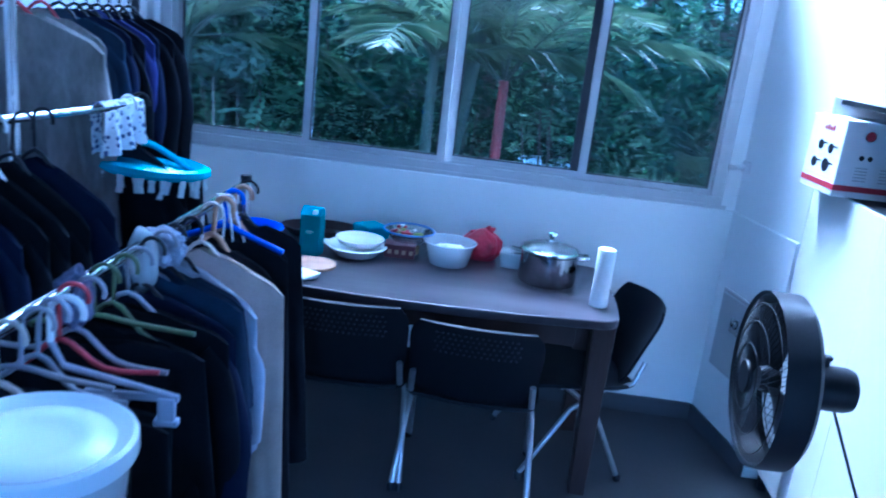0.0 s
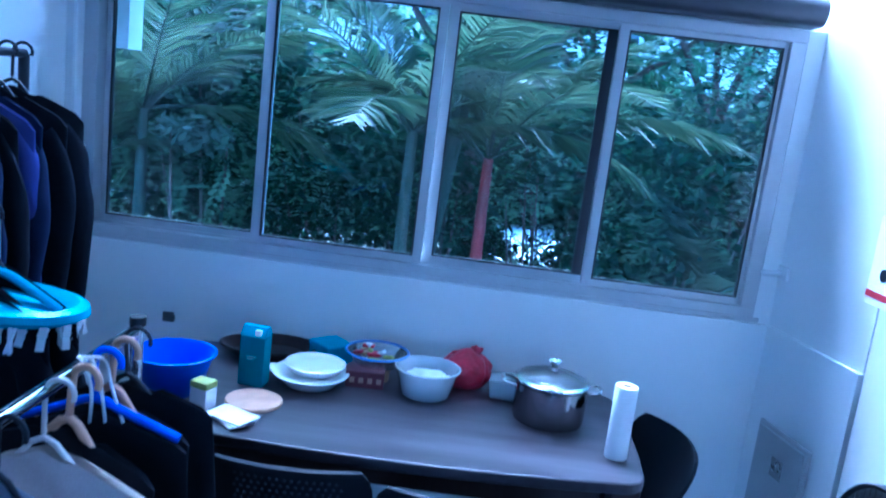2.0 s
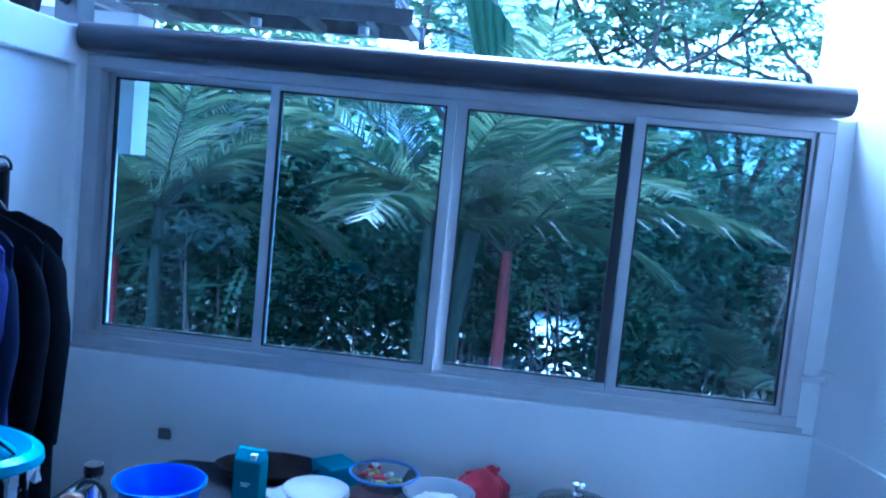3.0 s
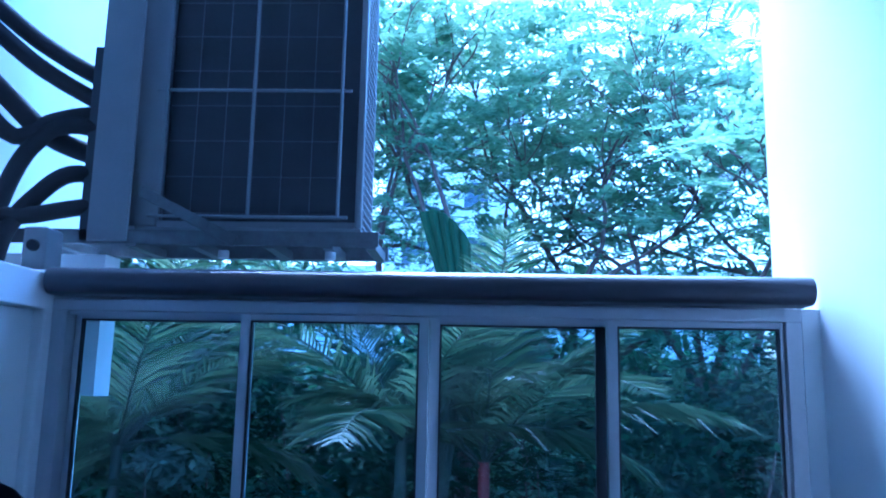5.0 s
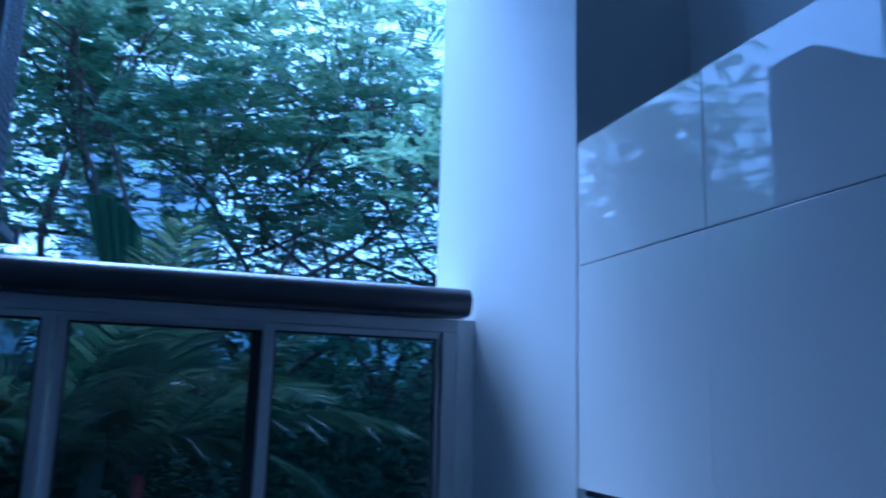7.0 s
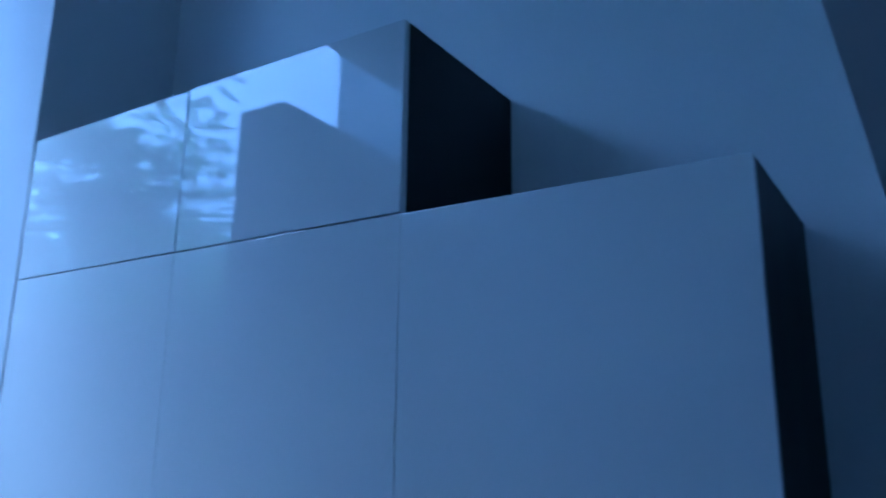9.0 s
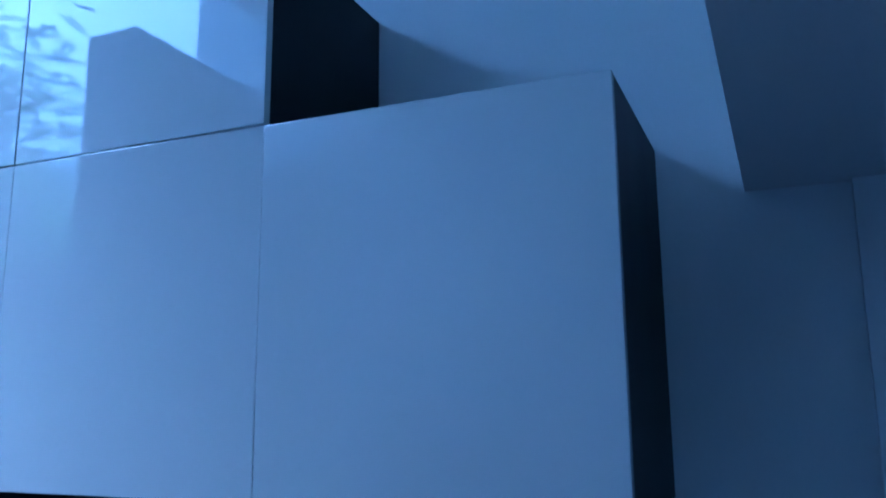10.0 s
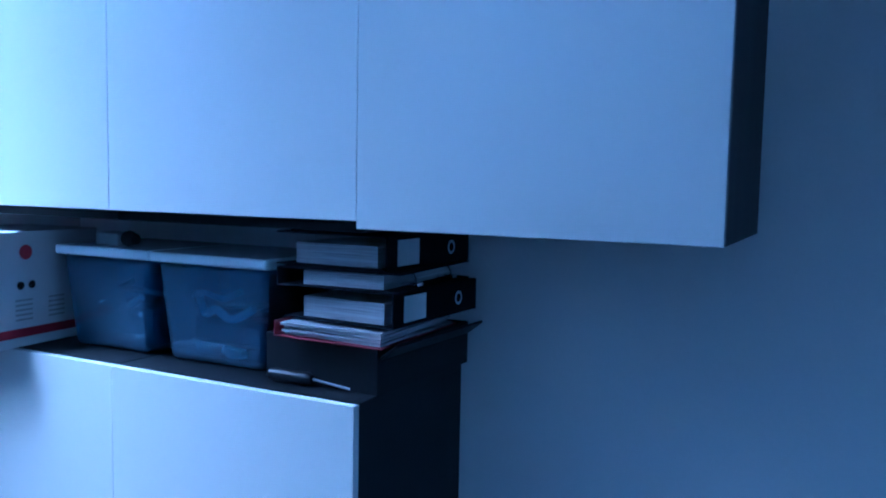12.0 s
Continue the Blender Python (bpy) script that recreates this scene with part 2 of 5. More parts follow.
def lathe(profile, seg=32, at=(0, 0, 0)):
    """A turned body from (radius, height) pairs."""
    bm = bmesh.new()
    rings = []
    for r, z in profile:
        rings.append([bm.verts.new((at[0] + r * math.cos(2 * math.pi * i / seg), at[1] + r * math.sin(2 * math.pi * i / seg), at[2] + z)) for i in range(seg)] if r > 1e-5 else [bm.verts.new((at[0], at[1], at[2] + z))])
    for a, b in zip(rings, rings[1:]):
        for i in range(seg):
            j = (i + 1) % seg
            if len(a) == 1 and len(b) > 1:
                bm.faces.new((a[0], b[j], b[i]))
            elif len(b) == 1 and len(a) > 1:
                bm.faces.new((a[i], a[j], b[0]))
            elif len(a) > 1:
                bm.faces.new((a[i], a[j], b[j], b[i]))
    bmesh.ops.recalc_face_normals(bm, faces=bm.faces)
    return bm


def tube(pts, r, seg=10, r2=None):
    """A round bar along points; r2 tapers its end."""
    bm = bmesh.new()
    pts = [Vector(p) for p in pts]
    rings = []
    n = len(pts)
    side = None
    for k, p in enumerate(pts):
        d = (pts[min(k + 1, n - 1)] - pts[max(k - 1, 0)]).normalized()
        if side is None:
            side = d.cross(Vector((0, 0, 1)) if abs(d.z) < 0.9 else Vector((1, 0, 0))).normalized()
        side = (side - d * side.dot(d)).normalized()
        up = side.cross(d)
        rr = r + ((r2 if r2 is not None else r) - r) * k / max(1, n - 1)
        rings.append([bm.verts.new(p + (side * math.cos(a) + up * math.sin(a)) * rr) for a in (2 * math.pi * i / seg for i in range(seg))])
    for a, b in zip(rings, rings[1:]):
        for i in range(seg):
            j = (i + 1) % seg
            bm.faces.new((a[i], a[j], b[j], b[i]))
    bm.faces.new(rings[0][::-1])
    bm.faces.new(rings[-1])
    bmesh.ops.recalc_face_normals(bm, faces=bm.faces)
    return bm


def arc(c, r, a0, a1, n, u=(1, 0, 0), v=(0, 0, 1)):
    c, u, v = Vector(c), Vector(u), Vector(v)
    return [c + u * r * math.cos(radians(a0 + (a1 - a0) * i / n)) + v * r * math.sin(radians(a0 + (a1 - a0) * i / n)) for i in range(n + 1)]


def moved(bm, m):
    bmesh.ops.transform(bm, matrix=m, verts=bm.verts)
    return bm


def solid(name, bm, material, smooth=False):
    me = bpy.data.meshes.new(name)
    if smooth:
        for f in bm.faces:
            f.smooth = f.material_index == 0
        for e in bm.edges:
            if len(e.link_faces) == 2 and e.calc_face_angle(0) > 0.7:
                e.smooth = False
    for f in bm.faces:
        f.material_index = 0
    bm.to_mesh(me)
    bm.free()
    me.materials.append(material)
    return new(name, me)


def part(name, bm, material, parent, label="", smooth=True):
    ob = solid(name, bm, material, smooth)
    ob.parent = parent
    if label:
        tagged(ob, label)
    return ob


def thing(name, m, label, category, group=""):
    ob = new(name)
    ob.empty_display_size = 0.05
    ob.matrix_basis = m
    return tagged(ob, label, category, group)


def setting(name, bm, material, label, smooth=False):
    return tagged(solid(name, bm, material, smooth), label, name.split("_")[0], kind="structure")


# ---- the room ----
RX, LX, WY, BY, SOFF, TOP = 1.435, -1.84, 2.33, -2.7, 2.144, 3.97
setting("floor", bx(LX - 0.4, RX + 0.2, BY - 0.2, WY + 0.02, -0.12, 0.0), M_FLOOR, "dark grey vinyl floor")
setting("wall_window_low", bx(LX - 0.4, 1.7, WY, 2.52, -0.1, 1.04, 0.004), M_WALL, "white painted wall under the window")
setting("wall_window_side", bx(0.83, 1.7, 2.352, 2.52, 1.04, 2.12), M_WALL, "white painted wall beside the window")
setting("wall_slanted_low", prism([(0.998, 1.83), (0.881, WY - 0.001), (1.68, WY - 0.001), (1.68, 1.83)], 0.0, 1.04), M_WALL, "white painted slanted wall with a ledge")
setting("wall_slanted_high", prism([(1.012, 1.832), (0.893, 2.345), (0.872, 2.45), (0.842, 2.64), (1.68, 2.64), (1.68, 1.832)], 1.04, 4.4), M_WALL, "white painted slanted wall beside the opening")
setting("wall_right", bx(RX, RX + 0.15, -0.33, 1.83, 0, TOP), M_WALL, "white painted wall behind the cabinets")
setting("wall_right_rear", bx(RX - 0.025, RX + 0.15, BY, -0.33, 0, SOFF), M_WALL, "white painted wall at the rear of the room")
setting("wall_left_low", bx(LX - 0.4, LX, BY, WY, 0, 2.07), M_WALL, "white painted wall beside the clothes racks")
setting("wall_ledge", bx(LX - 0.4, LX + 0.05, -0.15, 2.30, 2.072, 2.20, 0.006), M_WALL, "white painted ledge on the wall")
setting("wall_ledge_end", bx(LX - 0.4, -1.80, 2.30, 2.52, 1.05, 2.215, 0.012), M_WALL, "white painted end block beside the window cap")
setting("wall_left_high", bx(-2.4, -2.24, -0.16, 3.55, 2.201, 6.0), M_WALL, "white painted upper wall")
# The rear opening is unseen, cut to let sky light brighten the room.
setting("wall_rear", join(bx(LX - 0.4, -0.55, BY - 0.15, BY, 0, SOFF), bx(0.4, RX + 0.15, BY - 0.15, BY, 0, SOFF), bx(-0.55, 0.4, BY - 0.15, BY, 2.03, SOFF)), M_WALL, "white painted rear wall with an unseen opening added for daylight")
setting("ceiling_low", bx(LX - 0.4, RX + 0.15, BY - 0.15, -0.154, SOFF, SOFF + 0.12), M_CEIL, "white painted low ceiling")
setting("wall_over_low_ceiling", bx(-2.4, RX + 0.15, -0.3, -0.154, SOFF + 0.12, TOP), M_WALL, "white painted wall above the low ceiling")
setting("ceiling_high", bx(-2.4, 1.68, -0.3, 2.5, TOP, TOP + 0.15), M_CEIL, "white painted high ceiling")
setting("baseboard_window", bx(LX, 0.872, WY - 0.012, WY - 0.001, 0.0, 0.085, 0.003), M_SKIRT, "dark grey baseboard")
setting("baseboard_slanted", prism([(0.986, 1.83), (0.869, 2.317), (0.881, 2.317), (0.998, 1.83)], 0.0, 0.085), M_SKIRT, "dark grey baseboard")
setting("baseboard_left", bx(LX + 0.001, LX + 0.012, BY, WY - 0.013, 0.0, 0.085), M_SKIRT, "dark grey baseboard")

# ---- the sliding window and its cap ----
win = tagged(new("window_1"), "four-panel sliding window with grey aluminium frame and tinted glass", "window", kind="structure")
win.location = (-0.49, 2.40, 1.05)


def wpart(name, bm, mat_, label="", parent=win):
    ob = part(name, moved(bm, Matrix.Translation((0.49, -2.40, -1.05))), mat_, parent, label, False)
    return ob


X0, X1, Z0, Z1 = -1.80, 0.83, 1.042, 2.12
wpart("window_frame", join(bx(X0, X1, 2.352, 2.46, Z0, 1.095, 0.003), bx(X0, X1, 2.352, 2.46, 2.075, Z1, 0.003),
                           bx(X0, -1.745, 2.353, 2.459, 1.095, 2.075, 0.003), bx(0.775, X1, 2.353, 2.459, 1.095, 2.075, 0.003)), M_ALU)
wpart("window_sill", bx(X0, X1 + 0.02, 2.345, 2.352, 1.0415, 1.06, 0.002), M_ALU)
wpart("track", join(bx(-1.745, 0.775, 2.375, 2.38, 1.095, 1.107), bx(-1.745, 0.775, 2.425, 2.43, 1.095, 1.107), bx(-1.745, 0.775, 2.375, 2.38, 2.063, 2.075)), M_ALU)


def sash(x0, x1, y, wl, wr, seal):
    s = wpart("sash", join(bx(x0, x0 + wl, y, y + 0.028, 1.1, 2.072, 0.002), bx(x1 - wr, x1, y, y + 0.028, 1.1, 2.072, 0.002),
                           bx(x0 + wl, x1 - wr, y, y + 0.028, 1.1, 1.122, 0.002), bx(x0 + wl, x1 - wr, y, y + 0.028, 2.052, 2.072, 0.002)), M_ALU)
    part("pane", moved(bx(x0 + wl, x1 - wr, y + 0.011, y + 0.017, 1.122, 2.052), Matrix.Translation((0.49, -2.40, -1.05))), M_GLASS, s, "dark tinted glass", False)
    g = 0.007
    part("seal", moved(join(bx(x0 + wl, x0 + wl + (0.036 if seal == 1 else g), y + 0.004, y + 0.024, 1.122, 2.052), bx(x1 - wr - (0.036 if seal == 2 else g), x1 - wr, y + 0.004, y + 0.024, 1.122, 2.052),
                            bx(x0 + wl + g, x1 - wr - g, y + 0.004, y + 0.024, 2.045, 2.052), bx(x0 + wl + g, x1 - wr - g, y + 0.004, y + 0.024, 1.122, 1.128)),
                       Matrix.Translation((0.49, -2.40, -1.05))), M_RUBBER, s, "black rubber seal", False)


sash(-1.742, -1.09, 2.415, 0.02, 0.03, 0)
sash(-1.122, -0.452, 2.37, 0.034, 0.034, 0)
sash(-0.452, 0.17, 2.415, 0.036, 0.0, 2)
sash(0.168, 0.772, 2.37, 0.036, 0.012, 0)
cap = []
for a in range(0, 181, 20):
    cap.append((2.262 - 0.048 * math.sin(radians(a)), 2.170 + 0.0475 * math.cos(radians(a))))
cap += [(2.352, 2.1225), (2.352, 2.155), (2.46, 2.16), (2.46, 2.2175)]
bm = prism([(y, z) for y, z in cap], -1.77, 0.83)
moved(bm, Matrix(((0, 0, 1, 0), (1, 0, 0, 0), (0, 1, 0, 0), (0, 0, 0, 1))))
bmesh.ops.recalc_face_normals(bm, faces=bm.faces)
setting("trim_window_cap", bm, M_CAP, "dark rounded metal cap above the window", True)
setting("wall_window_head", bx(-1.80, 0.86, 2.46, 2.56, 2.10, 2.19), M_WALL, "white painted wall head under the cap")

# hatch and hook on the slanted wall
sl = math.degrees(math.atan2(0.117, 0.5))
hatch = thing("access_hatch", pose(0.899, 2.205, 0.35, 0, 0, 180 + sl), "grey painted steel access hatch with a ring pull", "hatch")
part("rim", join(bx(-0.001, 0.012, -0.02, 0.275, 0.0, 0.365, 0.002)), M_HATCH, hatch)
part("door", bx(0.012, 0.018, -0.005, 0.26, 0.015, 0.35, 0.002), M_HATCH, hatch)
part("ring_pull", join(bx(0.018, 0.021, 0.10, 0.165, 0.2, 0.27, 0.001), tube(arc((0.026, 0.132, 0.24), 0.018, 0, 350, 16, (0, 1, 0), (0.3, 0, 1)), 0.003, 6)), M_STEEL, hatch, "small metal ring pull")
hook = thing("wall_hook", pose(0.896, 2.31, 1.245, 0, 0, 180 + sl), "small white plastic stay on the wall by the window", "hook")
part("base", bx(0, 0.012, -0.03, 0.03, -0.02, 0.03, 0.004), M_WHITEP, hook)
part("arm", tube([(0.012, 0, 0.005), (0.04, -0.005, 0.0), (0.055, -0.03, -0.006), (0.05, -0.06, -0.008)], 0.011, 10), M_WHITEP, hook)
plate = thing("wall_socket_mark", pose(-1.408, 2.3295, 0.765), "small dark screw bracket on the wall above the table", "bracket")
part("body", join(bx(-0.022, 0.022, -0.012, 0, -0.02, 0.02, 0.004), bx(0.006, 0.03, -0.02, -0.01, -0.014, 0.012, 0.003)), M_BRACKET, plate)


# ---- cabinets on the right wall ----
DOOR_RNG = random.Random(6)


def cabinet(y0, z0, h, back, floor_standing=False, bottom_rail=False, label="", far=False):
    """A 60 cm unit with a dark body and one gloss white door."""
    c = thing("cabinet", pose(1.02, y0 + 0.3, z0), label, "cabinet", "storage units on the wall")
    d = back - 1.02
    t = 0.017
    for yy in (-0.298, 0.298 - t):
        part("side_panel", bx(0, d, yy, yy + t, 0, h, 0.001), M_CARC, c, "black-brown laminate", False)
    part("bottom_panel", bx(0, d, -0.298 + t, 0.298 - t, 0, t), M_CARC, c, "", False)
    part("top_panel", bx(0, d, -0.298 + t, 0.298 - t, h - t, h), M_CARC, c, "black-brown laminate", False)
    part("back_panel", bx(d - 0.006, d, -0.298 + t, 0.298 - t, t, h - t), M_CARC, c, "", False)
    dz0 = 0.012 if floor_standing else 0.001
    part("door", moved(bx(-0.02, -0.002, -0.2993, 0.2993, dz0, h - 0.0015, 0.0016), pose(0, 0, 0, 0, 0, DOOR_RNG.uniform(-0.15, 0.15))), M_GLOSSDOOR if z0 > 2 else M_SATINDOOR, c, "gloss white door")
    for s in (-1, 1):
        part("hinge", bx(0.0, 0.05, s * 0.281 - 0.006, s * 0.281 + 0.006, h * 0.5 - 0.02, h * 0.5 + 0.02, 0.002), M_STEEL, c)
    if bottom_rail:
        part("bottom_rail", bx(0.004, d, -0.298, 0.298, -0.02, -0.002, 0.002), M_CARC, c, "black rail under the unit", False)
    if floor_standing:
        for sy in (-0.25, 0.25):
            for sx in (0.04, d - 0.04):
                part("leg", moved(lathe([(0, 0), (0.02, 0), (0.024, 0.03), (0.026, 0.1), (0, 0.1)], 14), Matrix.Translation((sx, sy, -0.1))), M_BLACK, c)
    return c


G1 = "wall-hung unit with a high-gloss white door and black body"
cabinet(0.0, 1.598, 0.644, RX - 0.002, label="wall-hung unit at the row's end, gloss white door, black side")
cabinet(0.6, 1.611, 0.632, RX - 0.002, bottom_rail=True, label=G1)
cabinet(1.2, 1.611, 0.632, RX - 0.002, bottom_rail=True, label=G1)
cabinet(0.6, 2.2435, 0.384, RX - 0.002, label="top wall unit with a gloss white door reflecting trees")
cabinet(1.2, 2.2435, 0.380, RX - 0.002, label="top wall unit with a gloss white door beside the slanted wall")
cabinet(0.6, 0.1, 1.19, RX - 0.002, True, label="tall floor unit with a gloss white door and black top")
cabinet(1.2, 0.1, 1.19, RX - 0.002, True, label="tall floor unit with a gloss white door beside the fan")


# ---- table and chairs ----
table = thing("dining_table", pose(-0.5, 1.79, 0), "dark wood-grain dining table with bowed long sides and rounded corners", "table")
out = []
HX, HY = 0.81, 0.342
for i in range(25):
    u = -1 + 2 * i / 24
    out.append((u * HX, -HY - 0.068 * (1 - u * u)))
corner = 0.075
front = [(x, y) for x, y in out if abs(x) < HX - corner]
right = arc((HX - corner, -HY + 0.062, 0), corner, -82, 0, 6, (1, 0, 0), (0, 1, 0))
right = [(p.x, p.y) for p in right]
side = [(HX + 0.012 * (1 - (v / HY) ** 2), v) for v in (-0.15, 0, 0.15)]
edge = front + right + side + [(x, -y) for x, y in right[::-1]] + [(x, -y) for x, y in front[::-1]] + [(-x, -y) for x, y in right] + [(-x, -y) for x, y in side] + [(-x, y) for x, y in right[::-1]]
part("tabletop", prism(edge, 0.718, 0.752, 0.006), M_WOOD, table)
part("apron", join(bx(-0.66, 0.66, -0.30, -0.275, 0.62, 0.717), bx(-0.66, 0.66, 0.275, 0.30, 0.62, 0.717), bx(-0.69, -0.665, -0.27, 0.27, 0.62, 0.717), bx(0.665, 0.69, -0.27, 0.27, 0.62, 0.717)), M_WOODLEG, table)
for sx in (-1, 1):
    for sy in (-1, 1):
        bm = bx(-0.043, 0.043, -0.043, 0.043, 0.0, 0.717, 0.008)
        for v in bm.verts:
            k = 0.72 + 0.28 * v.co.z / 0.717
            v.co.x, v.co.y = v.co.x * k + sx * (0.762 + 0.01 * (1 - k)), v.co.y * k + sy * 0.262
        part("leg", bm, M_WOODLEG, table)


def chair_shell(u0, u1, v0, v1, fn, t=0.012, nu=16, nv=12):
    """A curved, rounded plastic shell."""
    bm = bmesh.new()
    grid = []
    for j in range(nv + 1):
        v = v0 + (v1 - v0) * j / nv
        row = []
        for i in range(nu + 1):
            u = -1 + 2 * i / nu
            row.append(bm.verts.new(fn(u, (v - v0) / (v1 - v0))))
        grid.append(row)
    for j in range(nv):
        for i in range(nu):
            bm.faces.new((grid[j][i], grid[j][i + 1], grid[j + 1][i + 1], grid[j + 1][i]))
    bmesh.ops.recalc_face_normals(bm, faces=bm.faces)
    bmesh.ops.solidify(bm, geom=bm.faces[:], thickness=t)
    bmesh.ops.recalc_face_normals(bm, faces=bm.faces)
    return bm


def rounded(u, v, e=4.0):
    """Pull the corners of a square patch in to a rounded outline."""
    w = 1 - 0.16 * abs(2 * v - 1) ** e
    return u * w


def back_fn(u, v):
    x = 0.215 * rounded(u, v, 5) * (1 - 0.05 * (1 - v))
    z = 0.455 + 0.335 * v + 0.012 * (1 - u * u) * v
    y = -0.185 - 0.10 * v - 0.03 * v * v + 0.05 * u * u
    return (x, y, z)


def seat_fn(u, v):
    x = 0.225 * rounded(u, v, 5)
    y = -0.2 + 0.42 * v
    z = 0.452 - 0.012 * (1 - u * u) + 0.02 * max(0, 0.25 - v) - 0.05 * max(0, v - 0.8) ** 2 * 10
    return (x, y, z)


M_HOLE = shade("grey_perforation", (0.013, 0.013, 0.016), 0.6)


def make_chair(m, label):
    c = thing("chair", m, label, "chair", "chairs round the table")
    part("backrest", chair_shell(-1, 1, 0, 1, back_fn), M_CHAIR, c)
    part("seat", chair_shell(-1, 1, 0, 1, seat_fn, 0.016), M_CHAIR, c)
    dots = bmesh.new()
    for j in range(5):
        for i in range(15):
            u, v = -0.62 + 1.24 * i / 14 + (0.04 if j % 2 else 0), 0.62 + 0.065 * j
            p = Vector(back_fn(u, v))
            d = bx(p.x - 0.0035, p.x + 0.0035, p.y - 0.0165, p.y - 0.011, p.z - 0.0035, p.z + 0.0035)
            dots = join(dots, d)
    tagged(part("perforation", dots, M_HOLE, c, "rows of small perforations", False), kind="stuff")
    for s in (-1, 1):
        part("leg", tube([(s * 0.195, 0.08, 0.425), (s * 0.215, -0.04, 0.33), (s * 0.232, -0.17, 0.03), (s * 0.234, -0.178, 0.0)], 0.0115, 10), M_TUBE, c)
        part("leg", tube([(s * 0.195, -0.08, 0.425), (s * 0.212, 0.06, 0.33), (s * 0.228, 0.235, 0.03), (s * 0.23, 0.242, 0.0)], 0.0115, 10), M_TUBE, c)
        part("back_upright", tube([(s * 0.195, 0.1, 0.428), (s * 0.2, -0.12, 0.43), (s * 0.2, -0.19, 0.46), (s * 0.195, -0.225, 0.56)], 0.0105, 8), M_TUBE, c)
        for yy in (-0.178, 0.242):
            part("foot", moved(lathe([(0, 0), (0.016, 0), (0.017, 0.02), (0.013, 0.03), (0, 0.03)], 12), Matrix.Translation((s * 0.2325, yy, 0))), M_BLACK, c)
    part("seat_rail", join(tube([(-0.2, 0.1, 0.425), (0.2, 0.1, 0.425)], 0.01, 8), tube([(-0.2, -0.1, 0.425), (0.2, -0.1, 0.425)], 0.01, 8)), M_TUBE, c)
    return c


ch = make_chair(pose(-0.672, 1.535, 0, 0, 0, 1.5) @ Matrix.Diagonal((1.05, 1, 0.965, 1)), "black plastic shell chair with grey tube legs, tucked under the table")
copy_thing(ch, pose(-0.188, 1.53, 0, 0, 0, -2) @ Matrix.Diagonal((1.05, 1, 0.965, 1)))
c3 = copy_thing(ch, pose(0.215, 1.86, 0, 0, 0, 103) @ Matrix.Diagonal((1, 1, 0.94, 1)))
tagged(c3, "black plastic shell chair with grey tube legs at the table's end")

# ---- pedestal fan ----
FC = Vector((0.545, 0.71, 0.908))
fan = thing("pedestal_fan", pose(FC.x + 0.14, FC.y, 0), "black pedestal fan with a deep ring and a pale pole", "fan")
FL = FC - Vector((FC.x + 0.14, FC.y, 0))
turn = Matrix.Translation(FL) @ pose(0, 0, 0, 0, -90, -2) 


def fpart(name, bm, mat_, label="", par=fan):
    return part(name, moved(bm, turn), mat_, par, label)


R = 0.232
ring = lathe([(R - 0.004, 0.0), (R + 0.002, 0.004), (R + 0.004, -0.02), (R + 0.002, -0.075), (R - 0.012, -0.088), (R - 0.018, -0.086), (R - 0.006, -0.074), (R - 0.003, -0.02), (R - 0.006, -0.002), (R - 0.004, 0.0)], 64)
fpart("ring", ring, M_BLACK)


def guard(name, z, bulge, n, r0):
    """A wire guard: three rings and n curved spokes, each spoke a piece of its own on one mesh."""
    def dome(rr):
        f = (rr - r0) / (R - 0.008 - r0)
        return z + bulge * (1 - f * f)

    rings_ = [tube(arc((0, 0, dome(rr)), rr, 0, 360, 40, (1, 0, 0), (0, 1, 0)), 0.0014, 4) for rr in (0.09, 0.15, 0.2)]
    g = fpart(name, join(*rings_), M_BLACKM, "fine black wire guard")
    pts = []
    for k in range(5):
        rr, aa = r0 + (R - 0.008 - r0) * k / 4, 0.35 * k / 4
        pts.append((rr * math.cos(aa), rr * math.sin(aa), dome(rr)))
    spoke = part("wire", tube(pts, 0.0008, 4), M_BLACKM, g)
    spoke.matrix_basis = turn
    for i in range(1, n):
        w = new("wire", spoke.data)
        w.parent = g
        w.matrix_basis = turn @ Matrix.Rotation(2 * math.pi * i / n, 4, "Z")


guard("front_guard", -0.004, 0.035, 64, 0.045)
guard("rear_guard", -0.08, -0.03, 48, 0.05)
fpart("badge", lathe([(0, 0.036), (0.042, 0.036), (0.046, 0.03), (0.046, 0.024), (0, 0.024)], 28), M_BLACK)
hub = fpart("blade_hub", lathe([(0, 0.0), (0.03, -0.002), (0.036, -0.02), (0.036, -0.05), (0, -0.05)], 24), M_BLACK)
for k in range(3):
    bm = bmesh.new()
    rows = []
    for i in range(9):
        f = i / 8
        rr = 0.03 + 0.175 * f
        w = 0.3 + 0.45 * math.sin(math.pi * min(1, 0.25 + 0.6 * f))
        rows.append([bm.verts.new((rr * math.cos(a), rr * math.sin(a), -0.045 + 0.035 * s)) for s, a in ((j / 4, k * 2.094 + 0.3 * f + w * (j / 4 * 1.6 - 0.8)) for j in range(5))])
    for a, b in zip(rows, rows[1:]):
        for j in range(4):
            bm.faces.new((a[j], a[j + 1], b[j + 1], b[j]))
    bmesh.ops.solidify(bm, geom=bm.faces[:], thickness=0.0025)
    part("blade", moved(bm, turn), M_BLACK, fan)
motor = fpart("motor_housing", lathe([(0, -0.105), (0.05, -0.105), (0.058, -0.112), (0.06, -0.15), (0.06, -0.225), (0.054, -0.243), (0.04, -0.25), (0, -0.25)], 32), M_BLACK)
